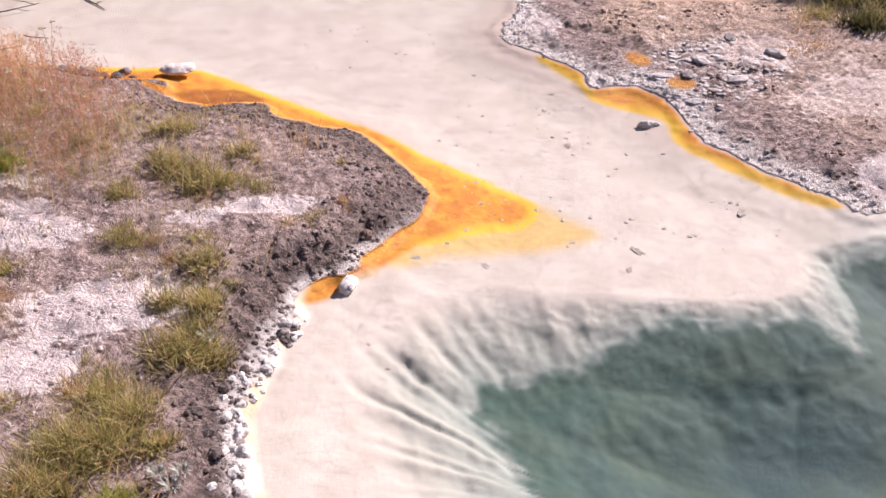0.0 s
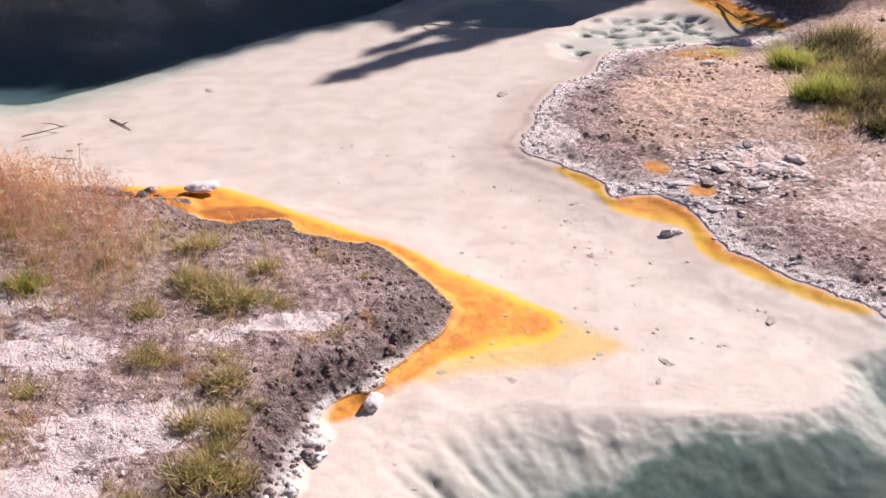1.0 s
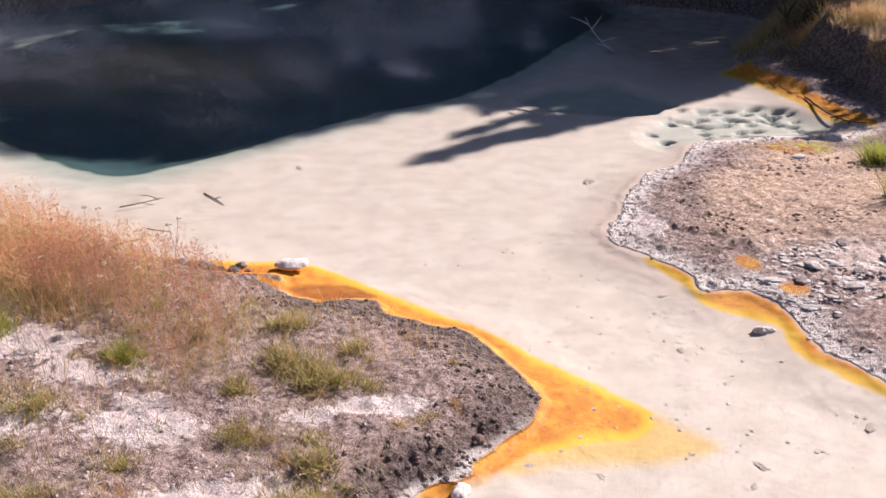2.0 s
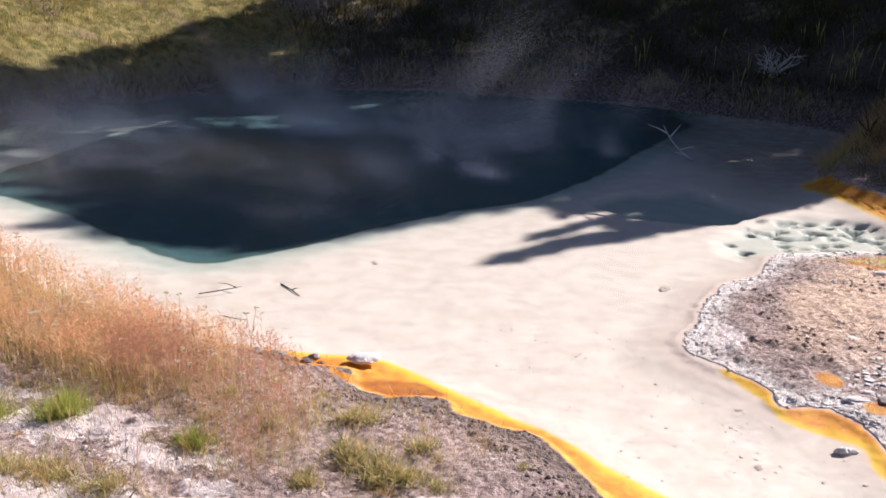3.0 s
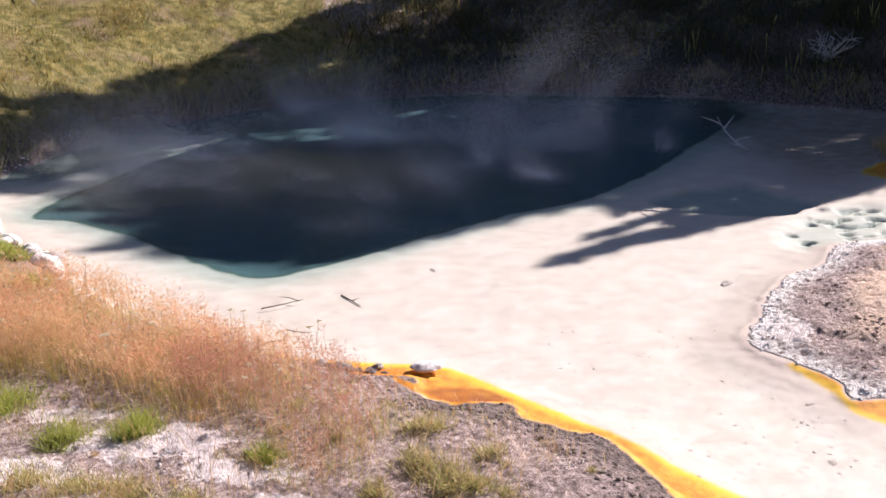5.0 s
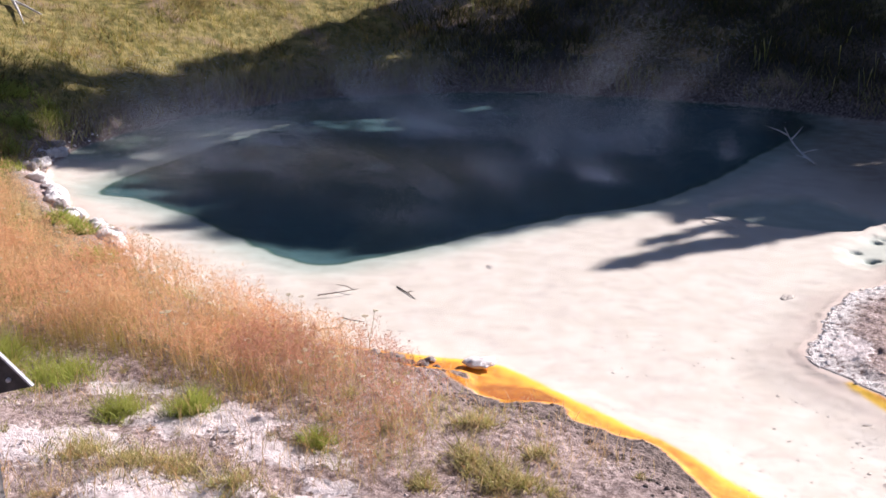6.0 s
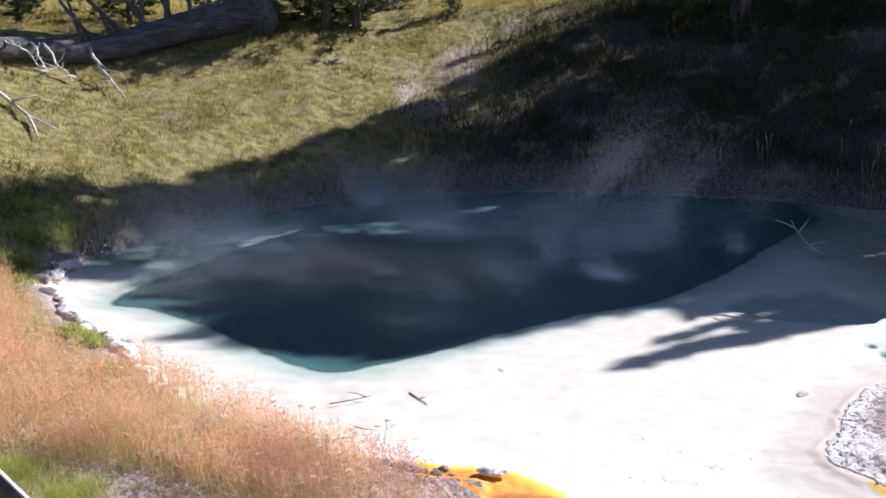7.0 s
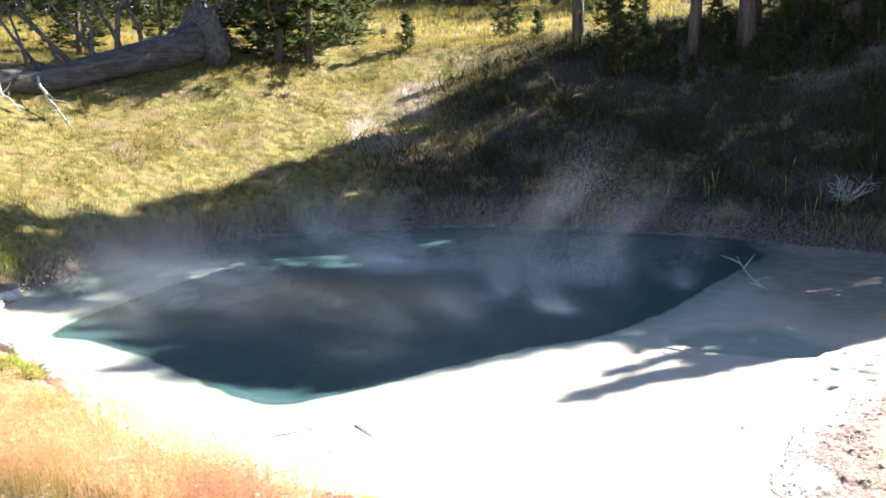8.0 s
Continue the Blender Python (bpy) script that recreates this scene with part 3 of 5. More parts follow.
def build_ground():
    def axis(stretches, outer, grow):
        """Grid lines: even steps in each stretch, then growing ones out to the horizon."""
        lines = [stretches[0][0]]
        for a, b, s in stretches:
            lines += list(np.linspace(a, b, int(round((b - a) / s)) + 1)[1:])
        low, top = lines[0], lines[-1]
        for side in (-1, 1):
            step, v = 0.09, low if side < 0 else top
            while abs(v) < outer:
                step *= grow
                v += side * step
                lines.append(v)
        return np.array(sorted(lines))

    gx = axis([(-7.2, -2.4, 0.055), (-2.4, 0.5, 0.022), (0.5, 3.7, 0.0145), (3.7, 4.6, 0.022), (4.6, 9.0, 0.055)], 900, 1.09)
    gy = axis([(1.6, 2.4, 0.05), (2.4, 4.4, 0.0145), (4.4, 7.8, 0.022), (7.8, 13.0, 0.04), (13, 23, 0.07), (23, 32, 0.14)], 900, 1.09)
    X, Y = np.meshgrid(gx, gy)
    x, y = X.ravel(), Y.ravel()
    z, d, bed_tint, u, nd, fd = land(x, y)
    nx, ny = len(gx), len(gy)
    i = np.arange(nx * ny).reshape(ny, nx)
    faces = np.stack([i[:-1, :-1], i[:-1, 1:], i[1:, 1:], i[1:, :-1]], -1).reshape(-1, 4)
    me = bpy.data.meshes.new("ground")
    me.from_pydata(np.stack([x, y, z], 1).tolist(), [], faces.tolist())
    me.polygons.foreach_set("use_smooth", np.ones(len(faces), bool))
    wob = 0.04 * fbm(x, y, 0.25, 4, 2)
    m = np.minimum(signed(MAT_LEFT, x, y), np.minimum(signed(MAT_RIGHT, x, y), signed(MAT_FAR, x, y))) + wob
    pools = warm_pools(x, y)
    near_bank = ramp(12, 10, y)
    zones = {
        "wet": ramp(0.02, -0.015, d + 0.03 * (y > 14)),
        "bed_tint": bed_tint,
        "near_pool": ramp(0.2, -0.2, nd),
        "mat": ramp(0.03, -0.03, m) * ramp(0.03 - 0.04 * (x > 2), -0.04 * (x > 2), d - 0.16 * ramp(0.75, 0.35, np.hypot((x + 0.15) / 1.3, y - 6.95)) * ramp(-0.2, 0.2, fbm(x, y, 0.2, 3, 3)) - 0.26 * (y > 10.15) * (x > 5.6)) + 0.9 * pools,
        "rim": ramp(-0.14, -0.02, m + 0.5 * wob) * np.where(x < 2.3, ramp(-0.06, -0.22, d), 0.8) * (1 - pools),
        "fan": 0.75 * ramp(0.05, -0.12, signed(FAN, x, y) + wob) + 0.45 * ramp(-0.10, -0.01, d) * ramp(-0.25, 0.3, fbm(x, y, 0.2, 3, 3)) * (x < 1.2) * (y < 4.5),
        "burnt": ramp(1.1, 0.6, np.hypot((x - 0.22) / 0.45, (y - 6.75) / 0.22) + 2 * wob) * ramp(-0.05, -0.13, m) + 0.5 * ramp(0.0, 0.3, fbm(x, y, 0.25, 3, 4)) * (x < -0.1),
        "crust": ramp(0.13 + 0.22 * (x > 2), 0.03, d + 0.05 * fbm(x, y, 0.3, 3, 5)) * ramp(-0.06, 0.0, d) * near_bank
        * np.where(x < 1.6, ramp(5.0, 4.4, y), 1.0),
        "dark": ramp(14, 16, y) * ramp(0.7, 0.25, d + 0.2 * fbm(x, y, 0.7, 3, 2)) + ramp(0.46, 0.16, d + 0.15 * fbm(x, y, 0.5, 3, 1)) * ramp(-1.2, 0.1, x) * near_bank * np.where(x < 2, 1.0, 0.15)
        + 0.9 * ramp(0.35, 0.6, d) * ramp(6.3, 6.8, x) * ramp(10.2, 10.8, y) * ramp(15, 14, y) + 0.85 * ramp(5.3, 5.9, x + 0.3 * fbm(x, y, 0.6, 3, 2)) * ramp(10.2, 9.6, y)
        + 0.8 * ramp(0.12, 0.38, fbm(x, y, 0.42, 4, 2)) * ramp(2.3, 2.8, x) * ramp(0.22, 0.4, d) * near_bank * 0.5,
        "rust": ramp(0.45, 0.9, d + 0.25 * fbm(x, y, 0.8, 3, 3)) * ramp(2.3, 2.8, x) * (0.45 + 0.55 * ramp(6.6, 7.6, y)) * near_bank,
        "bare": np.clip(white_patches(x, y) + 0.15 * ramp(2.0, 3.0, x + 0.3 * fbm(x, y, 0.6, 3, 2)) + 0.5 * fbm(x, y, 0.5, 3, 4), -0.6, 1.0) * near_bank,
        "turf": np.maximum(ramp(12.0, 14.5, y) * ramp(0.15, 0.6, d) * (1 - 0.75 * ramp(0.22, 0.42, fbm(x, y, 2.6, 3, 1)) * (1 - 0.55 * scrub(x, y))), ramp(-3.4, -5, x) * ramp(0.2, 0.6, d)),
    }
    zones["dark"] = np.clip(zones["dark"], 0, 1)
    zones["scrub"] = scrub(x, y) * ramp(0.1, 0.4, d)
    zones["blush"] = ramp(-0.55, -0.03, d + 0.12 * fbm(x, y, 0.4, 3, 1)) * (y > 5.2) * (y < 13)
    zones["slope_tone"] = ramp(0.0, 0.45, u + 0.08 * fbm(x, y, 0.2, 3, 3)) * ramp(-0.1, 0.05, nd) * (y < 6)
    zones["shade_stain"] = ramp(4.3, 5.8, x + 0.4 * fbm(x, y, 0.8, 3, 2)) * ramp(12.0, 14.0, y + 0.5 * fbm(x, y, 0.9, 3, 1))
    zones["moss"] = ramp(1.0, 0.4, np.hypot((x - 5.15) / 0.55, (y - 9.55) / 0.40) + 0.5 * fbm(x, y, 0.3, 3, 3))
    for name, values in zones.items():
        me.attributes.new(name, "FLOAT", "POINT").data.foreach_set("value", np.asarray(values, np.float32))
    me.materials.append(GROUND)
    me.update()
    return thing("ground", me, "pale sinter shelf, soil banks and grassy slope round the springs", "ground", kind="structure")


build_ground()


def build_water():
    xs, ys = np.linspace(-8.5, 10, 38), np.linspace(0.2, 23.5, 48)
    X, Y = np.meshgrid(xs, ys)
    i = np.arange(X.size).reshape(X.shape)
    faces = np.stack([i[:-1, :-1], i[:-1, 1:], i[1:, 1:], i[1:, :-1]], -1).reshape(-1, 4)
    me = mesh_of("water", np.stack([X.ravel(), Y.ravel(), 0 * X.ravel()], 1), faces.tolist(), [WATER], True)
    thing("water", me, "clear still hot spring water over white sinter", "water", kind="structure")


build_water()


# ---- grass ----
def ico(sub):
    bm = bmesh.new()
    bmesh.ops.create_icosphere(bm, subdivisions=sub, radius=1.0)
    v, f = np.array([tuple(p.co) for p in bm.verts]), [tuple(p.index for p in q.verts) for q in bm.faces]
    bm.free()
    return v, f


ICO1, ICO2, ICO3 = ico(1), ico(2), ico(3)


def blades(spots, tall, wide, bend, lean=0.25, segments=3, rng=RNG, heads=0.0, tilt=(0.0, 0.0)):
    """Verts, faces and root-to-tip values of thin tapering blades on the given spots."""
    n = len(spots)
    h = tall * (0.6 + 0.6 * rng.random(n))
    face_turn, lean_turn = rng.random(n) * 2 * math.pi, rng.random(n) * 2 * math.pi
    out = lean * rng.random(n) * h
    curve = bend * rng.random(n) * h
    w = wide * (0.7 + 0.6 * rng.random(n))
    ax, ay = np.cos(face_turn), np.sin(face_turn)
    lx, ly = np.cos(lean_turn), np.sin(lean_turn)
    rows, ups = [], []
    for s in range(segments + 1):
        t = s / segments
        cx = spots[:, 0] + lx * (out * t + curve * t * t) + tilt[0] * h * t * t
        cy = spots[:, 1] + ly * (out * t + curve * t * t) + tilt[1] * h * t * t
        cz = spots[:, 2] + h * (t - 0.35 * (curve / h) * t * t)
        if s == segments:
            rows.append(np.stack([cx, cy, cz], 1)[:, None])
            ups.append(np.full((n, 1), 1.0))
        else:
            half = 0.5 * w * (1 - 0.55 * t)
            if heads:
                half = 0.5 * w * np.where(t > 0.55, heads, 1 - 0.3 * t)
            rows.append(np.stack([np.stack([cx - ax * half, cy - ay * half, cz], 1), np.stack([cx + ax * half, cy + ay * half, cz], 1)], 1))
            ups.append(np.full((n, 2), t))
    verts = np.concatenate(rows, 1)
    per = verts.shape[1]
    base = (np.arange(n) * per)[:, None]
    faces = []
    for s in range(segments - 1):
        faces.append(base + np.array([2 * s, 2 * s + 1, 2 * s + 3, 2 * s + 2]))
    quads = np.concatenate(faces) if faces else np.zeros((0, 4), int)
    tips = base + np.array([2 * segments - 2, 2 * segments - 1, 2 * segments])
    return verts.reshape(-1, 3), quads.tolist() + tips.tolist(), np.concatenate(ups, 1).ravel()


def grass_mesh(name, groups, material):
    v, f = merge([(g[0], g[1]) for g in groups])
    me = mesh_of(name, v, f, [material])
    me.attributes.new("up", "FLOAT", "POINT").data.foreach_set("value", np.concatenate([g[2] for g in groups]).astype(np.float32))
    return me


def scatter(count, box, keep, rng=RNG, shore=0.02):
    """Spots on the ground in the box (x0, x1, y0, y1) that keep(x, y, d) lets stand, with that chance."""
    x, y = rng.uniform(box[0], box[1], count), rng.uniform(box[2], box[3], count)
    z, d = land(x, y)[:2]
    ok = (d > shore) & (rng.random(count) < keep(x, y, d)) & (warm_pools(x, y) < 0.05)
    return np.stack([x, y, z - 0.01], 1)[ok]


TALL = rounded([(-0.75, 7.1), (-1.3, 7.45), (-2.1, 8.0), (-3.3, 9.1), (-4.2, 10.4), (-5.2, 11.6), (-6.5, 13.0), (-8.5, 13.0), (-7.0, 10.0),
                (-5.0, 7.8), (-3.4, 6.75), (-2.5, 6.5), (-1.75, 6.12), (-1.3, 5.72), (-0.95, 5.25), (-0.75, 4.98), (-0.48, 5.08), (-0.40, 5.7), (-0.42, 6.25)], True)


def tall_keep(x, y, d):
    return ramp(0.12, -0.25, signed(TALL, x, y) + 0.25 * fbm(x, y, 0.8, 3, 2)) * (0.35 + 0.65 * ramp(-0.35, 0.25, fbm(x, y, 0.5, 3, 4))) * (0.55 + 0.45 * ramp(-0.7, -2.0, x + 0.25 * fbm(x, y, 0.6, 3, 1))) * (0.62 + 0.38 * ramp(5.3, 6.6, y - 0.3 * x)) * (1 - ramp(8.6, 9.5, y) * ramp(1.05, 0.45, d + 0.2 * fbm(x, y, 0.5, 2, 1)))


def seeding(spots, tall, rng=RNG):
    """Thin stems that carry loose heads of fine branchlets."""
    n = len(spots)
    h = tall * (0.55 + 0.65 * rng.random(n)) * (1 + 0.45 * fbm(spots[:, 0], spots[:, 1], 0.6, 3, 2)) * (0.72 + 0.28 * ramp(-0.7, -2.0, spots[:, 0]))
    lean = rng.normal(0, 0.16, (n, 2)) + (-0.10, -0.07)
    face = rng.random(n) * 2 * math.pi
    side = np.stack([np.cos(face), np.sin(face), 0 * face], 1)
    tip = spots + np.stack([lean[:, 0] * h, lean[:, 1] * h, h], 1)
    mid = spots + np.stack([lean[:, 0] * h * 0.3, lean[:, 1] * h * 0.3, 0.55 * h], 1)
    stem = np.stack([spots - side * 0.0011, spots + side * 0.0011, mid + side * 0.0009, mid - side * 0.0009, tip], 1)
    base = 5 * np.arange(n)[:, None]
    faces = (base + np.array([0, 1, 2, 3])).tolist() + (base + np.array([3, 2, 4])).tolist()
    ups = np.tile([0, 0, 0.55, 0.55, 1.0], n)
    per = 7
    t = 0.62 + 0.38 * rng.random((n, per))
    foot = (mid[:, None] + (tip - mid)[:, None] * ((t - 0.55) / 0.45)[:, :, None]).reshape(-1, 3)
    way = rng.normal(0, 1, (n * per, 3))
    way[:, 2] = np.abs(way[:, 2]) * 0.8 + 0.1
    way /= np.linalg.norm(way, axis=1, keepdims=True)
    reach = (0.045 * (1.35 - t) * 1.9).reshape(-1, 1) * (0.6 + 0.7 * rng.random((n * per, 1)))
    across = np.cross(way, rng.normal(0, 1, (n * per, 3)))
    across /= np.linalg.norm(across, axis=1, keepdims=True)
    heads = np.stack([foot, foot + way * reach + across * 0.0022, foot + way * reach - across * 0.0022], 1).reshape(-1, 3)
    more = 5 * n + 3 * np.arange(n * per)[:, None] + np.array([0, 1, 2])
    return np.concatenate([stem.reshape(-1, 3), heads]), faces + more.tolist(), np.concatenate([ups, np.full(3 * n * per, 0.95)])


seeded = scatter(100000, (-8.5, 0, 4.6, 13.2), tall_keep)
dusky = seeded[:, 0] + 0.9 * fbm(seeded[:, 0], seeded[:, 1], 0.9, 3, 3) > -1.35
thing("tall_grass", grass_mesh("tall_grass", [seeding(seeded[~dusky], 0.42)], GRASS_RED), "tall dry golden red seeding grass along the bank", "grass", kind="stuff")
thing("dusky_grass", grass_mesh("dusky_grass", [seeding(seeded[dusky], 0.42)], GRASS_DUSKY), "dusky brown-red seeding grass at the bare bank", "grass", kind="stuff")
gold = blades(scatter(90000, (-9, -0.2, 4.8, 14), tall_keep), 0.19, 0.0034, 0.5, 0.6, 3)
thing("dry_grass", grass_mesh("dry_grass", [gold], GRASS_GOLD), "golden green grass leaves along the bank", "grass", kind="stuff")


def flower_heads(spots, tall, rng=RNG):
    """Stiff stems, each with a flat cluster of small pale florets."""
    pieces, ups = [], []
    for p in spots:
        h = tall * rng.uniform(0.75, 1.2)
        top = p + np.array([rng.normal(0, 0.05), rng.normal(0, 0.05), h])
        pieces.append(tube([p, (p + top) / 2 + rng.normal(0, 0.008, 3), top], [0.0022, 0.0018, 0.0014], 4))
        ups.append(np.full(12, 0.3))
        for k in range(rng.integers(7, 12)):
            a, q = rng.random() * 6.28, 0.022 * rng.random() ** 0.5
            c = top + np.array([q * math.cos(a), q * math.sin(a), rng.normal(0.004, 0.002)])
            v, f = ICO1
            pieces.append((v * np.array([0.0075, 0.0075, 0.005]) + c, f))
            ups.append(np.full(len(v), 1.0))
    v, f = merge(pieces)
    return v, f, np.concatenate(ups)


yarrow = scatter(2600, (-5.5, -0.8, 5.2, 9.5), lambda x, y, d: tall_keep(x, y, d) * 0.09)
thing("flower_stalks", grass_mesh("flower_stalks", [flower_heads(yarrow, 0.42)], YARROW), "dry flower stalks with flat pale heads in the tall grass", "flowers", kind="stuff")


def hill_keep(x, y, d):
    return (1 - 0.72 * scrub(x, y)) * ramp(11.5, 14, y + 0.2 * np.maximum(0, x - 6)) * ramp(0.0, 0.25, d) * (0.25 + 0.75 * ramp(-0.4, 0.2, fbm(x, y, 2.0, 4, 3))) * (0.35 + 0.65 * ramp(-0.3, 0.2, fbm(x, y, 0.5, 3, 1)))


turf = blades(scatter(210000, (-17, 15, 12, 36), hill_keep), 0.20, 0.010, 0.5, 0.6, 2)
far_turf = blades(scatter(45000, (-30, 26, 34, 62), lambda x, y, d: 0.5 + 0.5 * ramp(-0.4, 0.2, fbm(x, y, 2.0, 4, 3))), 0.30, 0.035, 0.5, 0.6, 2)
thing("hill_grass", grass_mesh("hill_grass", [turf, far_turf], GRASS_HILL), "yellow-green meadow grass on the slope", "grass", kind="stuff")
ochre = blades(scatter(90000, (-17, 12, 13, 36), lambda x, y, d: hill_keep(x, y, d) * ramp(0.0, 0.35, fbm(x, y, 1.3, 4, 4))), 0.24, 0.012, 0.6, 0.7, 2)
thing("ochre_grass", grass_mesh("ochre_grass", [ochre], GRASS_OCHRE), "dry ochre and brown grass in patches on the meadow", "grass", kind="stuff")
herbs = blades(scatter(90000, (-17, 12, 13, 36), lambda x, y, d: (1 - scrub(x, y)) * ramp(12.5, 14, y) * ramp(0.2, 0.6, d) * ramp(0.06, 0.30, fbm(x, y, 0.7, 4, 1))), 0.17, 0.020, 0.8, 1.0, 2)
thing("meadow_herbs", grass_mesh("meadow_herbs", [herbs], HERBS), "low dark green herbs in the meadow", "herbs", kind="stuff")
stubble = blades(scatter(34000, (-4.5, 1.4, 2.2, 7), lambda x, y, d: 0.6 * ramp(0.15, 0.5, d) * ramp(-0.05, 0.4, fbm(x, y, 0.45, 4, 1))),
                 0.075, 0.004, 0.5, 0.8, 2)
straw = blades(scatter(15000, (-4.5, 1.2, 2.2, 7), lambda x, y, d: 0.55 * ramp(0.12, 0.45, d) * ramp(-0.15, 0.3, fbm(x, y, 0.55, 3, 3))), 0.17, 0.0022, 0.3, 0.5, 3, heads=1.6)
thing("straw_stems", grass_mesh("straw_stems", [straw], GRASS_RED), "thin dry reddish grass stems on the bare bank", "grass", kind="stuff")
thing("sparse_grass", grass_mesh("sparse_grass", [stubble], GRASS_GREEN), "sparse low grass between bare sinter patches", "grass", kind="stuff")


reeds = blades(scatter(60000, (-7.5, 10, 13.5, 23), lambda x, y, d: ramp(0.0, 0.06, d) * ramp(0.7, 0.2, d) * ramp(-0.2, 0.3, fbm(x, y, 0.9, 3, 2))), 0.30, 0.009, 0.4, 0.5, 3)
thing("shore_grass", grass_mesh("shore_grass", [reeds], GRASS_GREEN), "rank grass hanging over the far shore", "grass", kind="stuff")


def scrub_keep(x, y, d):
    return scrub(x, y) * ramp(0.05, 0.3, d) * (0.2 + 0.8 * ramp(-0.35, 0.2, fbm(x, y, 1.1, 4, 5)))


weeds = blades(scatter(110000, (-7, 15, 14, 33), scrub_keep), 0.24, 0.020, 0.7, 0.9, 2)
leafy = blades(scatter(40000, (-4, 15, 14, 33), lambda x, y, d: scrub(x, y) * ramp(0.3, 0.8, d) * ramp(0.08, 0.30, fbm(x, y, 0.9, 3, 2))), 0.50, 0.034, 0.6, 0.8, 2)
thing("slope_scrub", grass_mesh("slope_scrub", [weeds, leafy], SCRUB), "rank weeds and low scrub, darkened for shade, on the slope", "scrub", kind="stuff")
stalks = blades(scatter(900, (4.5, 11, 16.5, 22), lambda x, y, d: ramp(0.15, 0.3, d) * ramp(1.6, 0.9, d) * ramp(0.0, 0.4, fbm(x, y, 0.9, 3, 1))), 0.55, 0.012, 0.15, 0.15, 4, heads=1.8)
thing("dry_stalks", grass_mesh("dry_stalks", [stalks], GRASS_GOLD), "pale dry upright stalks near the far shore", "grass", kind="stuff")


def tuft(x, y, radius, tall, count, material, label, group="grass tufts", wide=0.006, name="grass_tuft"):
    r = np.random.default_rng(int(1000 * abs(x) + 77 * abs(y)))
    count, wide = int(count * 1.7), wide * 0.66
    heart = int(4 + 30 * radius)
    a, q = r.random(heart) * 2 * math.pi, 0.68 * radius * r.random(heart) ** 0.7
    lift, k = r.uniform(0.45, 1.25, heart), r.integers(0, heart, count)
    turn, out = r.random(count) * 2 * math.pi, r.random(count) ** 0.7
    loose = r.random(count) < 0.5
    px = np.where(loose, x + radius * out * np.cos(turn), (x + 0.75 * q * np.cos(a))[k] + 0.3 * radius * out * np.cos(turn))
    py = np.where(loose, y + radius * out * np.sin(turn), (y + 0.75 * q * np.sin(a))[k] + 0.3 * radius * out * np.sin(turn))
    origin = np.array([x, y, float(height(x, y)[0])])
    spots = np.stack([px, py, height(px, py) - 0.01], 1) - origin
    low, leafy = lift[k] < 0.85, k % 3 == 0
    groups = [blades(spots[mine], tall * rise, wide * girth, 0.5, slant, 3, rng=r)
              for mine, rise, girth, slant in ((~low & ~leafy, 0.85, 0.8, 0.8), (low & ~leafy, 0.55, 0.8, 0.9), (leafy, 0.42, 2.0, 1.3)) if mine.any()]
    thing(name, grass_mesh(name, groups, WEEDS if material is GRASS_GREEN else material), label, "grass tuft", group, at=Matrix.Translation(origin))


# ---- trees ----
def pine_meshes(seed, tall, bare, spread, clumps, thick, blunt=False, per=16):
    """Trunk with limbs, and crown of a pine; bare: share of the trunk without green limbs."""
    r = np.random.default_rng(seed)
    rows = 9
    t = np.linspace(0, 1, rows)
    sway = np.cumsum(r.normal(0, 0.010 * tall, (rows, 2)), 0) * t[:, None]
    line = np.stack([sway[:, 0], sway[:, 1], tall * t - 0.15], 1)
    trunk = tube(line, thick * (1 - 0.9 * t) ** 0.8 * (1 + 0.5 * (t == 0)) + 0.012, 9, 0.10, seed)
    limbs, needles, tips = [], [], []
    count = int(clumps / 9)
    for k in range(count):
        q = bare + (1 - bare) * (k + r.random()) / count
        c = np.array([np.interp(q, t, line[:, i]) for i in range(3)])
        a = r.random() * 2 * math.pi
        up = (q - bare) / (1 - bare)
        reach = spread * ((1.08 - up ** 3) * 0.75 if blunt else (1.12 - up) ** 0.8) * (0.55 + 0.6 * r.random())
        way = np.array([math.cos(a), math.sin(a), 0])
        mids = [c + way * reach * s + np.array([0, 0, reach * (0.10 * s + 0.25 * s * s - 0.12 * math.sin(3 * s))]) for s in (0, 0.35, 0.7, 1.0)]
        limbs.append(tube(mids, np.array([0.10, 0.07, 0.045, 0.02]) * thick + 0.006, 5 if per > 8 else 3, 0.1, seed + k))
        for m in range(9):
            s = 0.3 + 0.75 * r.random()
            p = c + way * reach * s + np.array([0, 0, reach * (0.10 * s + 0.25 * s * s)])
            tips.append(p + r.normal(0, 0.13 * reach + 0.03, 3) * (1, 1, 0.6))
    tips = np.array(tips)
    spots = np.repeat(tips, per, 0)
    n = len(spots)
    d = r.normal(0, 1, (n, 3))
    d[:, 2] = np.abs(d[:, 2]) * 0.7 - 0.15
    d /= np.linalg.norm(d, axis=1, keepdims=True)
    size = (0.10 + 0.012 * tall) * (0.7 + 0.6 * r.random(n))[:, None]
    side = np.cross(d, r.normal(0, 1, (n, 3)))
    side /= np.linalg.norm(side, axis=1, keepdims=True)
    w = (0.010 + 0.0022 * tall) * (16 / per) ** 0.6
    verts = np.stack([spots - side * w, spots + side * w, spots + d * size], 1).reshape(-1, 3)
    faces = np.arange(3 * n).reshape(-1, 3).tolist()
    crown = mesh_of("crown", verts, faces, [NEEDLES])
    crown.attributes.new("up", "FLOAT", "POINT").data.foreach_set("value", np.tile([0.2, 0.2, 1.0], n).astype(np.float32))
    return mesh_of("trunk", *merge([trunk] + limbs), [BARK], True), crown


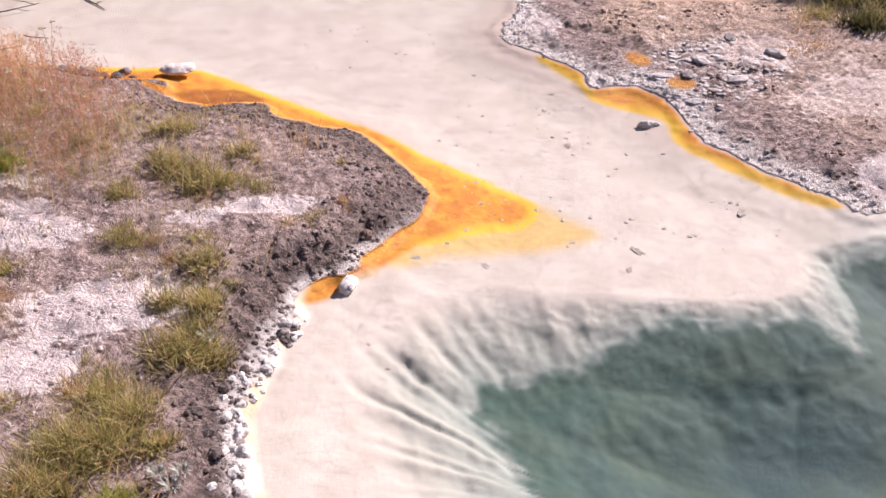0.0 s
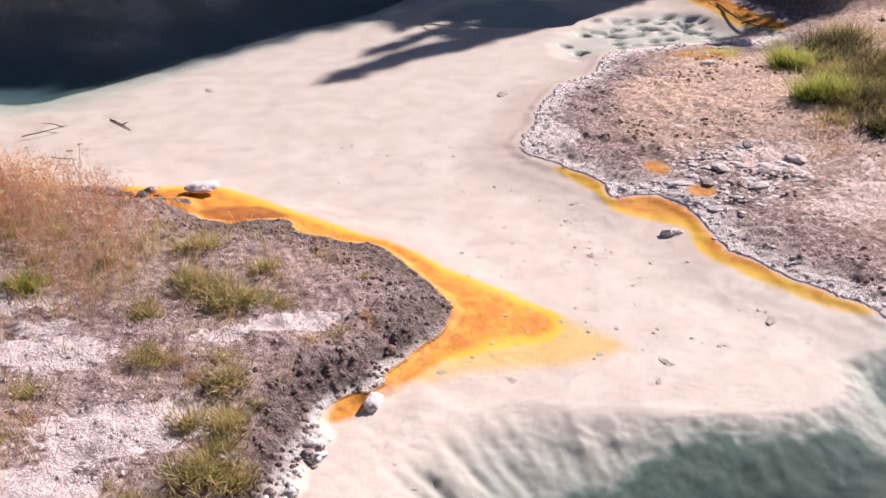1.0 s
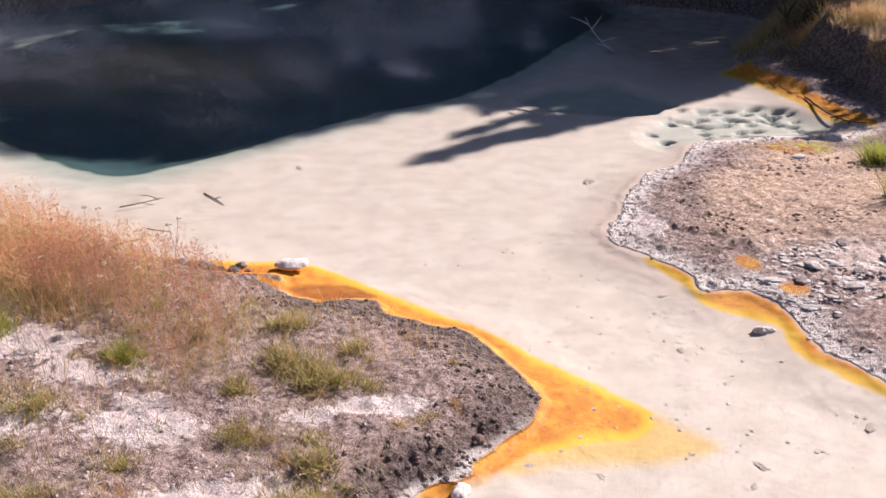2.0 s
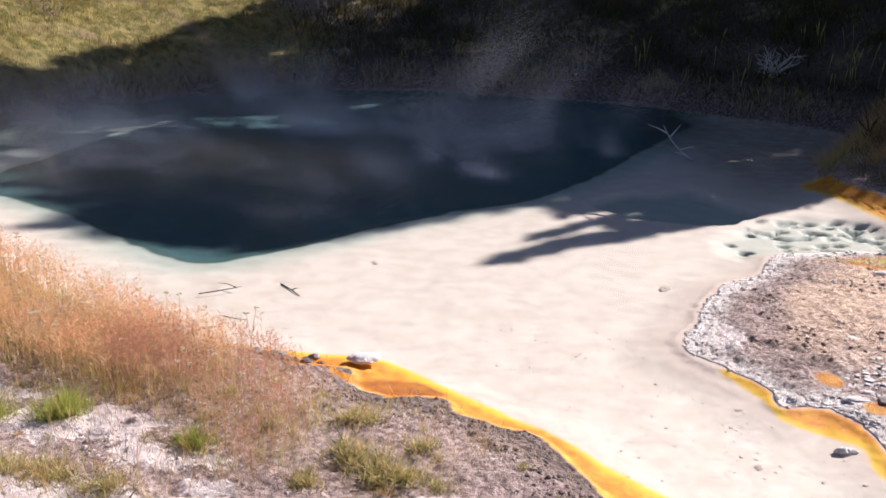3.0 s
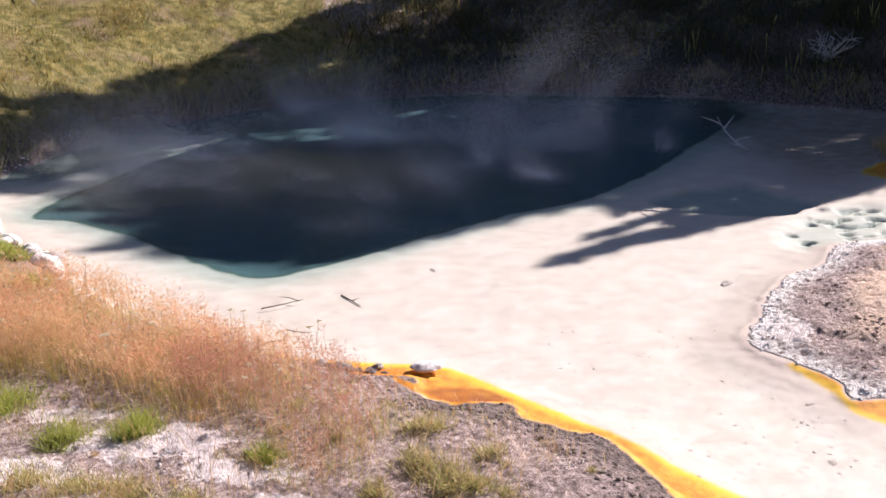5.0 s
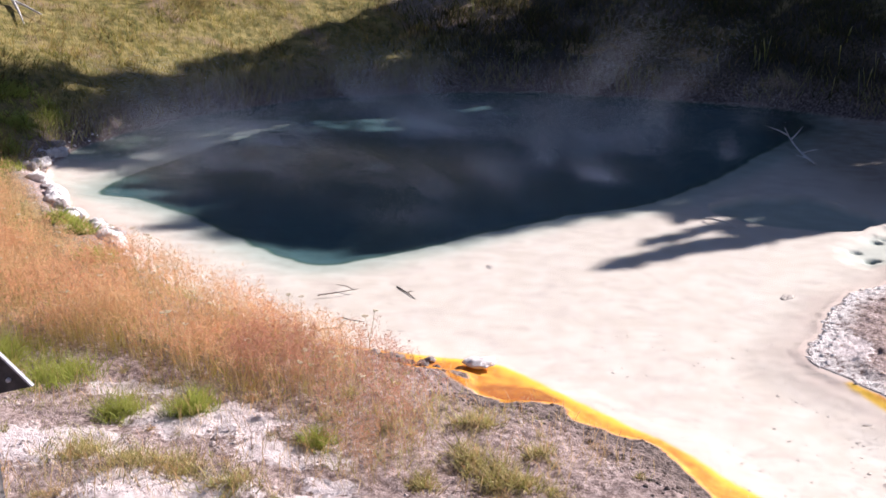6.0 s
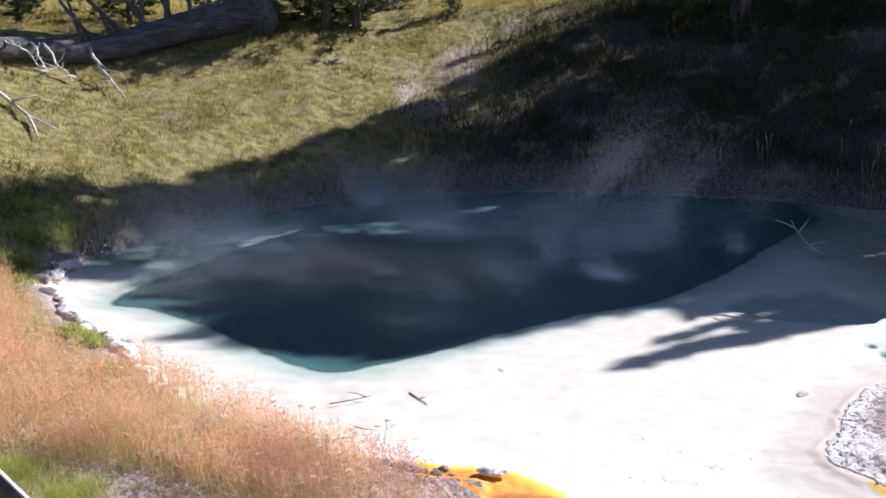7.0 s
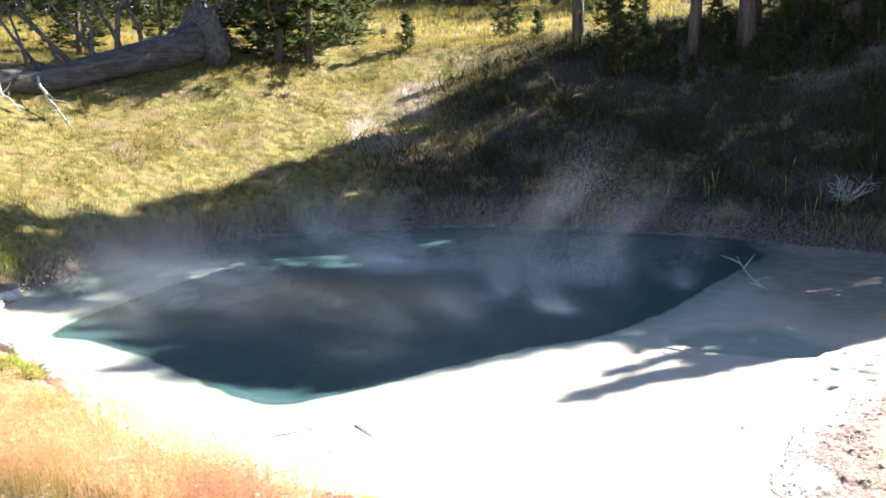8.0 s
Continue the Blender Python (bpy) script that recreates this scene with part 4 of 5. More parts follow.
def pine(name, seed, tall, bare, spread, clumps, thick, label, group, **more):
    root = thing(name, None, label, "tree", group)
    for key, me in zip(("trunk", "crown"), pine_meshes(seed, tall, bare, spread, clumps, thick, **more)):
        part(key, me, root)
    return root


def stand(root, x, y, turn, size=1.0, first=False):
    m = Matrix.LocRotScale((x, y, float(height(x, y)[0]) - 0.05), Euler((0, 0, turn)), (size, size, size))
    if first:
        root.matrix_world = m
        return root
    c = copy_thing(root, Matrix.Identity(4))
    c.matrix_world = m
    return c


TAN_EL = math.tan(radians(SUN_EL))
SHADE_X, SHADE_Y = math.sin(radians(SUN_AZ)), math.cos(radians(SUN_AZ))


def in_row(across, along):
    """A place by its distance across the sun's rays (to their right) and along them (towards the sun)."""
    return SHADE_X * along + SHADE_Y * across, SHADE_Y * along - SHADE_X * across


PINE_LABEL = "tall lodgepole pine with a rough grey-brown trunk"
big_pines = [(15.0, pine("pine_tree", 11, 15.0, 0.16, 2.3, 900, 0.19, PINE_LABEL, "pines on the slope")),
             (13.0, pine("pine_tree", 23, 13.0, 0.22, 2.0, 780, 0.17, PINE_LABEL, "pines on the slope")),
             (17.0, pine("pine_tree", 37, 17.0, 0.12, 2.6, 1000, 0.21, PINE_LABEL, "pines on the slope"))]
shade_pines = [(15.0, pine("pine_tree", 71, 15.0, 0.2, 2.0, 800, 0.19, PINE_LABEL, "pines on the slope", blunt=True, per=9)),
               (14.0, pine("pine_tree", 83, 14.0, 0.2, 1.9, 720, 0.18, PINE_LABEL, "pines on the slope", blunt=True, per=9))]
slender_pines = [(14.0, pine("pine_tree", 101, 14.0, 0.2, 1.25, 700, 0.16, PINE_LABEL, "pines on the slope", per=10)),
                 (15.0, pine("pine_tree", 103, 15.0, 0.25, 1.35, 760, 0.17, PINE_LABEL, "pines on the slope", per=10))]
lanky_pines = [(14.0, pine("pine_tree", 107, 14.0, 0.74, 1.35, 380, 0.15, "tall bare-stemmed pine with a short green crown", "pines on the slope", blunt=True, per=12))]
stout_pines = [(7.0, pine("pine_tree", 109, 7.0, 0.42, 1.1, 260, 0.135, "stout dark-barked pine with a bare lower trunk", "pines on the slope", per=12))]
far_pines = [(15.0, pine("pine_tree", 91, 15.0, 0.10, 2.4, 400, 0.18, PINE_LABEL, "pines of the far wood", per=6)),
             (13.0, pine("pine_tree", 97, 13.0, 0.12, 2.2, 360, 0.17, PINE_LABEL, "pines of the far wood", per=6))]


def brow(x, y, tall):
    """The height at which a tree's top just keeps the open meadow in the sun."""
    across, along = SHADE_Y * x - SHADE_X * y, SHADE_X * x + SHADE_Y * y
    top = np.interp(across, [-23.0, -22.4, -21.4, -20.0, -18.65, -17.0], [-7.0, -6.25, -5.2, -3.66, -2.4, 2.0])
    z, c, s = float(height(x, y)[0]), math.cos(radians(SUN_EL)), math.sin(radians(SUN_EL))
    return max(1.5, min(tall, (top - c * z + s * along) / c))


GROVE = [(14.6, 33.0), (14.0, 36.5), (17.5, 35.0), (20.5, 33.5), (18.5, 39.0), (-4.7, 31.6)]
STEMS = [(11.6, 30.2), (12.6, 32.4), (11.0, 34.5), (9.0, 29.2), (10.0, 32.6), (10.6, 30.6), (12.0, 33.0), (6.4, 32.6), (7.6, 30.2), (9.3, 31.4), (8.3, 28.4), (9.8, 27.9)]
STOUT = [(6.75, 27.4), (8.05, 27.0), (10.6, 26.6), (5.9, 29.8)]
# the pines that shade the large pool: across, along, and how far along their shadows end
SHADERS = [(-13.3, 35.0, 3.9), (-12.7, 36.2, 3.9), (-12.2, 34.2, 4.0), (-11.6, 35.6, 3.6), (-11.1, 34.6, 3.6), (-10.6, 36.0, 3.8), (-10.1, 34.6, 4.2), (-14.0, 36.0, 4.6),
           (-15.4, 27.5, 5.6), (-14.5, 29.5, 4.6), (-13.7, 27.6, 3.8), (-12.8, 27.0, 3.8), (-12.0, 28.5, 3.7), (-11.2, 26.5, 3.5), (-10.6, 29.0, 4.2),
           (-16.6, 31.0, 11.0), (-18.2, 30.5, 5.2), (-19.6, 33.0, 7.8), (-15.0, 33.0, 5.6), (-14.1, 32.0, 4.3), (-13.2, 31.0, 3.9), (-12.4, 32.5, 3.9), (-11.6, 31.0, 3.3),
           (-10.9, 32.5, 3.8), (-16.0, 29.0, 6.5), (-17.2, 28.5, 6.2)]
SLENDER = [(-7.38, 19.8, 6.85), (-7.55, 22.2, 7.5), (-7.95, 22.0, 8.4), (-8.1, 25.5, 9.5), (-7.2, 23.4, 8.9), (-7.35, 21.6, 8.2), (-8.0, 23.0, 9.2), (-7.4, 24.6, 9.8), (-10.3, 26.5, 5.2), (-9.9, 30.6, 7.5), (-7.4, 20.5, 6.6), (-7.8, 21.5, 7.8), (-8.3, 21.0, 8.6), (-7.1, 22.5, 9.2), (-8.8, 22.5, 9.6), (-7.6, 23.5, 9.0), (-8.2, 24.5, 10.2), (-6.9, 24.0, 10.8),
           (-9.3, 23.0, 10.4), (-8.7, 25.0, 11.4), (-7.8, 26.0, 11.6), (-7.2, 27.0, 12.4), (-8.4, 27.5, 12.6)]
LANKY = [(-8.6, 29.3, 8.8), (-8.9, 31.6, 9.4), (-9.9, 28.0, 4.3), (-9.5, 29.5, 5.6), (-9.7, 31.5, 5.0), (-10.1, 27.0, 6.0), (-9.5, 32.5, 7.2), (-10.2, 30.0, 4.9)]
kinds = {"grove": big_pines, "shade": shade_pines, "slender": slender_pines, "lanky": lanky_pines, "stout": stout_pines, "wood": far_pines}
spots = [(kind, x, y, brow(x, y, 15)) for kind, row in (("grove", GROVE), ("lanky", STEMS), ("stout", STOUT)) for x, y in row]
for kind, (across, along, end) in [("shade", s) for s in SHADERS] + [("slender", s) for s in SLENDER] + [("lanky", s) for s in LANKY]:
    x, y = in_row(across, along)
    spots.append((kind, x, y, (along - end) * TAN_EL - float(height(x, y)[0])))
woods = np.random.default_rng(5)
for k in range(150):
    x = -56 + 0.75 * k + woods.uniform(-1.2, 1.2)
    y, tall = 56 + woods.uniform(0, 30) - 6 * (x < -22), woods.uniform(11, 17)
    across, along = SHADE_Y * x - SHADE_X * y, SHADE_X * x + SHADE_Y * y
    if across < -33 or along - (tall + 6) / TAN_EL > 27:
        spots.append(("wood", x, y, tall))
used = {}
for k, (kind, x, y, tall) in enumerate(spots):
    n = used[kind] = used.get(kind, -1) + 1
    base, root = kinds[kind][n % len(kinds[kind])]
    stand(root, x, y, 1.7 * k, tall / base, first=n < len(kinds[kind]))

YOUNG_LABEL = "young pine with green branches down to the grass"
young = [(3.2, pine("young_pine", 51, 3.2, 0.06, 0.95, 420, 0.05, YOUNG_LABEL, "young pines")),
         (1.7, pine("young_pine", 63, 1.7, 0.05, 0.55, 260, 0.028, YOUNG_LABEL, "young pines"))]
# includes unseen pines at the right, added to shade the bank and slope
YOUNG = [(5.1, 30.2, brow(5.1, 30.2, 9)), (-1.0, 30.6, 1.4), (2.2, 33.8, 2.0), (5.0, 29.0, 1.9), (5.6, 27.9, 1.5), (6.1, 27.2, 1.2), (-3.2, 33.6, 3.6), (-4.6, 29.0, 8.0), (-3.8, 29.4, 6.5), (-5.3, 30.2, 7.0),
         (-2.9, 31.6, 4.0), (7.3, 26.6, 1.5), (6.9, 25.9, 1.0), (8.8, 26.0, 1.6), (9.6, 25.2, 1.4), (8.2, 25.4, 0.9), (10.6, 24.9, 1.8), (11.4, 26.0, 2.2), (12.9, 25.0, 4.0), (12.4, 27.2, 3.0), (14.3, 23.4, 4.2), (15.2, 21.4, 4.2),
         (15.9, 19.2, 1.9), (13.8, 26.2, 5.0), (7.7, 9.2, 1.1), (8.0, 8.5, 1.3), (7.3, 8.0, 0.9), (9.9, 13.0, 2.3), (-9.0, 33.0, 4.4), (-10.8, 30.5, 4.2), (-13.5, 29.0, 4.4), (-7.6, 31.5, 3.4), (-12.0, 34.5, 4.6), (-15.5, 34.0, 4.0), (3.0, 31.5, 1.2), (4.6, 28.2, 0.9), (5.5, 28.8, 2.0), (7.6, 28.0, 2.0), (9.2, 27.2, 2.2), (10.0, 26.2, 2.0), (6.5, 26.4, 0.8), (7.9, 25.9, 1.0)]
# an added row, mostly out of view, that blocks sun streaks on the slope
YOUNG += [(*in_row(q, 24.5 + 0.9 * (k % 3)), 3.2 + 0.5 * (k % 4)) for k, q in enumerate(np.arange(-17.5, -8.8, 0.75))]
under = np.random.default_rng(15)
FAR_YOUNG = [(x + under.uniform(-0.6, 0.6), 66 + under.uniform(0, 12), under.uniform(6, 9)) for x in np.arange(-42, 12, 1.1)]
FAR_YOUNG += [(x + under.uniform(-0.5, 0.5), 57 + under.uniform(0, 7), under.uniform(3.5, 6)) for x in np.arange(-34, 6, 1.2)]
FAR_YOUNG += [(x + under.uniform(-0.6, 0.6), 84 + under.uniform(0, 12), under.uniform(10, 15)) for x in np.arange(-60, 50, 1.5)]
for k, (x, y, tall) in enumerate(YOUNG):
    base, root = young[1] if k in (1, 2) or tall < 1.8 else young[0]
    stand(root, x, y, 2.1 * k, tall / base, first=k in (0, 1))


bushy = pine("young_pine", 77, 5.0, 0.02, 1.5, 330, 0.07, YOUNG_LABEL, "young pines of the far wood", per=6)
for k, (x, y, tall) in enumerate(FAR_YOUNG):
    stand(bushy, x, y, 2.1 * k, tall / 5.0, first=k == 0)

# pine trunk with its upper part left off, so no long shadow crosses the meadow
trunk_line = rounded([(0, 0, -0.2), (0.02, 0.01, 0.8), (0.0, 0.03, 1.6), (0.05, 0.02, 2.6)], steps=3)
thing("snag", mesh_of("snag", *tube(trunk_line, np.linspace(0.20, 0.15, len(trunk_line)), 12, 0.07, 4), [BARK], True),
              "pine trunk at the meadow edge, cut short", "tree", at=Matrix.Translation((4.1, 30.9, float(height(4.1, 30.9)[0]))))

# ---- the fallen tree ----
def fallen_tree():
    root = thing("fallen_tree", None, "fallen grey dead pine with bare branches and an upturned root plate", "fallen tree")
    a, b = np.array([-6.7, 28.2, 4.35]), np.array([-13.6, 20.4, 3.25])
    a[2], b[2] = height(a[0], a[1])[0] + 0.42, height(b[0], b[1])[0] + 0.15
    sag = a + (b - a) * 0.45
    sag[2] = height(sag[0], sag[1])[0] + 0.20
    line = [(a + (sag - a) * t / 0.45 if t < 0.45 else sag + (b - sag) * (t - 0.45) / 0.55) for t in np.linspace(0, 1, 37)]
    girth = np.interp(np.linspace(0, 1, 37), np.linspace(0, 1, 10), [0.60, 0.48, 0.39, 0.34, 0.32, 0.30, 0.28, 0.26, 0.24, 0.20])
    girth *= 1 + 0.05 * np.sin(np.arange(37) * 1.7) + 0.03 * np.sin(np.arange(37) * 4.1)

    def along(t):
        return a + (sag - a) * t / 0.45 if t < 0.45 else sag + (b - sag) * (t - 0.45) / 0.55

    part("trunk", mesh_of("trunk", *tube(line, girth, 20, 0.09, 3), [DEADWOOD], True), root)
    # the root plate stands on edge at the butt
    way = (a - b) / np.linalg.norm(a - b)
    r = np.random.default_rng(8)
    side = np.cross(way, (0, 0, 1))
    ring = [a - way * 0.15, a + way * 0.05, a + way * 0.28, a + way * 0.42]
    part("root_plate", mesh_of("root_plate", *tube(ring, [0.70, 1.10, 1.05, 0.45], 24, 0.16, 9), [DEADWOOD], True), root)
    for k in range(12):
        t = 2 * math.pi * k / 12 + r.random() * 0.3
        out = side * math.cos(t) + np.array([0, 0, math.sin(t)])
        if out[2] < -0.3:
            continue
        p = a + way * 0.3 + out * 0.95
        mids = [p, p + out * 0.2 + way * 0.1, p + out * (0.35 + 0.25 * r.random()) + way * 0.05 + r.normal(0, 0.06, 3)]
        part("root", mesh_of("root", *tube(mids, [0.07, 0.045, 0.012], 6, 0.1, k), [DEADWOOD], True), root)
    # bare branches: share of the way along the log, then reach to the right, towards the pool and up, and thickness
    toward = np.array([0.35, -0.94, 0.0])
    BRANCHES = [(0.16, -0.56, -0.36, 1.82, 0.08), (0.21, -1.12, -0.24, 1.95, 0.08), (0.24, 0.28, -0.60, 2.08, 0.09), (0.28, -1.26, 0.24, 1.82, 0.08),
                (0.31, -0.42, -0.60, 2.21, 0.07), (0.34, -1.82, 0.12, 1.69, 0.08), (0.38, -1.26, -0.48, 1.95, 0.07), (0.36, -1.9, 0.3, 0.30, 0.05), (0.19, 0.2, -0.6, 1.2, 0.05),
                (0.42, -1.54, -0.24, 2.08, 0.06), (0.46, -0.70, -0.48, 1.95, 0.06)]
    for k, (t, dx, dy, dz, th) in enumerate(BRANCHES):
        c = along(t)
        tip = c + np.array([dx, -dy, dz])
        mid = c + (tip - c) * 0.5 + r.normal(0, 0.10, 3)
        near_tip = c + (tip - c) * 0.8 + r.normal(0, 0.07, 3)
        part("branch", mesh_of("branch", *tube([c, mid, near_tip, tip], [th, th * 0.7, th * 0.45, th * 0.15], 7, 0.08, k), [DEADWOOD], True), root)
    # bleached boughs hanging down the slope: share of the way along the log, the points they pass, thickness
    BOUGHS = [(0.457, [(-9.25, 23.75, 2.95), (-8.75, 23.1, 2.55), (-8.22, 22.47, 2.22)], 0.045),
              (0.567, [(-10.1, 23.3, 3.05), (-9.8, 23.1, 2.80), (-9.45, 22.98, 2.62)], 0.038),
              (0.60, [(-10.45, 23.1, 3.35), (-10.2, 22.8, 3.05), (-9.9, 22.6, 2.75)], 0.034),
              (0.653, [(-10.7, 22.8, 3.40), (-10.38, 22.6, 3.25), (-10.1, 22.4, 2.95)], 0.032)]
    for k, (t, points, th) in enumerate(BOUGHS):
        mids = rounded([along(t) + np.array([0.1, -0.1, 0.2])] + [np.array(p) for p in points], steps=3)
        mids[1:-1] += r.normal(0, 0.025, mids[1:-1].shape)
        bough = part("bleached_branch", mesh_of("bleached_branch", *tube(mids, np.linspace(th, th * 0.35, len(mids)), 7, 0.12, k), [BLEACHED], True), root, "bleached bare branch")
        for j in range(8 if k else 6):
            p = mids[3 + (j * 5) % (len(mids) - 4)]
            q = p + np.array([r.normal(0.1, 0.22), -0.1 - 0.25 * r.random(), r.normal(0.0, 0.14)])
            q[2] = max(q[2], height(q[0], q[1])[0] + 0.05)
            part("twig", mesh_of("twig", *tube([p, (p + q) / 2 + r.normal(0, 0.03, 3), q], [th * 0.45, th * 0.3, 0.005], 5, 0.1, j), [BLEACHED], True), bough)


fallen_tree()


# ---- stones ----
def lump(size, seed, base=ICO2, rough=0.25, flat=0.65):
    """A rough stone, its foot at z = 0."""
    r = np.random.default_rng(seed)
    v = base[0].copy()
    k = r.normal(0, 1, (5, 3))
    bulge = sum(np.sin(v @ w * 2.2 + i) for i, w in enumerate(k)) / 5
    small = sum(np.sin(v @ w * 6.0 + 2 * i) for i, w in enumerate(k)) / 5
    v = v * (1 + rough * bulge + 0.45 * rough * small)[:, None] * np.array(size) * (1, 1, flat)
    v = v + r.normal(0, 0.35 * rough, v.shape) * np.array(size) * (0.35 if len(v) > 200 else 0.5)
    v[:, 2] -= v[:, 2].min() * 0.55
    return v, base[1]


PALE_ROCK = rock_material("pale_flake", (0.46, 0.39, 0.34), (0.62, 0.54, 0.48), (0.32, 0.26, 0.22), 24)


def stone(name, x, y, size, material, label, group="", sink=0.01, seed=None, base=ICO3, rough=0.25, flat=0.65, z=None, smooth=False):
    seed = seed if seed is not None else int(abs(x) * 997 + abs(y) * 131)
    foot = float(height(x, y)[0]) if z is None else z
    m = Matrix.Translation((x, y, foot - sink)) @ Matrix.Rotation(seed % 6, 4, "Z")
    return thing(name, mesh_of(name, *lump(size, seed, base, rough, flat), [material], smooth), label, "stone", group, at=m)


ROUND_ROCK = rock_material("brown_stone", (0.20, 0.135, 0.11), (0.32, 0.225, 0.185), (0.12, 0.085, 0.07), 24)
stone("white_rock", -0.05, 7.20, (0.125, 0.09, 0.055), CHALK, "white crusted sinter rock on the orange edge", rough=0.3, z=0.025, flat=0.6, smooth=True, seed=645)
stone("round_stone", 0.94, 4.60, (0.036, 0.033, 0.036), ROUND_ROCK, "small round brown stone on the dark soil", rough=0.12, flat=0.9)
stone("shore_knob", 0.78, 4.20, (0.065, 0.045, 0.045), CHALK, "white sinter knob at the water's edge", "shore knobs", rough=0.4, seed=643, base=ICO3, smooth=True)
knobs = np.random.default_rng(12)
KNOB_LINE = rounded([(0.14, 2.72), (0.15, 2.87), (0.13, 3.05), (0.15, 3.2), (0.19, 3.36), (0.25, 3.5), (0.33, 3.66), (0.42, 3.83), (0.50, 3.95)], steps=9)
for k, (x, y) in enumerate(KNOB_LINE):
    s = 0.010 + 0.026 * knobs.random() ** 1.8
    dx, dy = knobs.normal(-0.015, 0.026, 2)
    dark = k % 6 == 1
    stone("shore_knob", x + dx, y + dy, (s * 1.15, s, s * 1.1), GREY_ROCK if dark else CHALK,
          "grey sinter knob at the water's edge" if dark else "white sinter knob at the water's edge", "shore knobs", seed=100 + k, base=ICO3, rough=0.42, flat=0.6, sink=0.004 + 0.35 * s, smooth=True)
for k, (x, y, s) in enumerate([(0.46, 3.88, 0.05), (0.40, 3.80, 0.045), (0.02, 3.15, 0.06), (0.05, 3.02, 0.05), (-0.02, 3.28, 0.055), (0.10, 3.46, 0.05),
                               (-0.72, 7.24, 0.07), (-0.60, 7.26, 0.06), (-0.50, 7.25, 0.065), (-0.84, 7.24, 0.05), (-0.38, 7.2, 0.04), (0.20, 3.58, 0.04)]):
    stone("dark_stone", x, y, (s * 0.75, s * 0.6, s * 0.6), DARK_ROCK, "dark crumbly soil stone on the bank", "dark stones", seed=200 + k, base=ICO2, rough=0.4)
cluster = np.random.default_rng(17)
for k in range(16):
    x, y, s = cluster.uniform(-0.92, -0.40), cluster.uniform(7.16, 7.34), cluster.uniform(0.03, 0.06)
    stone("dark_stone", x, y, (s, s * 0.8, s * 0.8), GREY_ROCK if k % 3 else DARK_ROCK, "dark crumbly stone among the orange mats", "dark stones", seed=250 + k, base=ICO2, rough=0.45, z=max(0.0, float(height(x, y)[0])))
CRUST_LINE = rounded([(-3.0, 8.85), (-3.36, 9.25), (-3.66, 9.7), (-4.12, 10.45), (-4.68, 11.05), (-5.45, 12.2), (-6.10, 13.16), (-6.42, 14.2), (-6.5, 15.0)], steps=6)
for k, (x, y) in enumerate(CRUST_LINE):
    s = cluster.uniform(0.05, 0.13)
    dark = k % 5 == 2
    stone("crust_block", x + cluster.normal(-0.04, 0.05), y + cluster.normal(-0.02, 0.05), (s * 1.2, s, s), GREY_ROCK if dark else CHALK,
          "grey crumbling crust block at the water's edge" if dark else "white crumbling crust block at the water's edge", "crust blocks", seed=800 + k, base=ICO3, rough=0.45, flat=0.8, sink=0.25 * s, smooth=True)
SLABS = [(3.63, 6.50), (3.70, 6.35), (3.88, 6.52), (3.50, 6.40), (4.28, 6.85), (4.41, 6.24), (3.80, 6.25), (3.95, 6.38), (4.05, 6.55),
         (3.75, 6.68), (4.15, 6.35), (3.62, 6.22), (4.0, 6.15), (3.85, 6.80), (4.5, 6.5), (3.60, 5.95), (3.70, 5.80), (3.92, 7.35), (5.0, 9.05), (4.45, 8.9), (4.2, 6.7)]
for k, (x, y) in enumerate(SLABS):
    if warm_pools(np.array([x]), np.array([y]))[0] > 0.02:
        continue
    s = knobs.uniform(0.03, 0.075)
    white = k % 3 != 1
    stone("sinter_slab", x, y, (s * 1.3, s * 0.8, s * 0.7), WHITE_ROCK if white else GREY_ROCK,
          "flat white sinter slab on the crumbly bank" if white else "flat grey sinter slab on the crumbly bank", "sinter slabs", seed=300 + k, base=ICO2, rough=0.3, flat=0.45)
stone("sinter_block", 5.86, 9.9, (0.17, 0.10, 0.09), WHITE_ROCK, "pale sinter block at the water's edge", rough=0.25)
stone("wet_cobble", 3.14, 5.76, (0.075, 0.045, 0.04), WHITE_ROCK, "pale cobble standing in the shallow water", "stones in the water", z=-0.03, rough=0.35)
for k, (x, y, s) in enumerate([(3.26, 4.58, 0.07), (0.55, 2.95, 0.03), (1.18, 4.43, 0.045), (2.34, 4.13, 0.04), (2.46, 4.29, 0.06),
                                     (2.66, 6.40, 0.05), (2.52, 6.19, 0.04), (1.56, 4.33, 0.04), (1.40, 7.19, 0.03), (2.5, 5.63, 0.06),
                                     (0.80, 3.76, 0.03), (0.86, 3.60, 0.03), (2.86, 9.07, 0.10), (0.04, 9.88, 0.07), (-0.72, 8.05, 0.045),
                                     (2.1, 5.5, 0.035), (1.9, 6.4, 0.03), (2.9, 5.2, 0.035), (1.75, 5.9, 0.03), (2.25, 4.85, 0.035)]):
    z = float(height(x, y)[0])
    stone("flat_stone", x, y, (s * 1.0, s * 0.5, s * 0.32), PALE_ROCK, "small flat grey stone lying in the shallow water", "stones in the water",
          seed=400 + k, base=ICO2, rough=0.3, flat=0.5, z=z + 0.002)


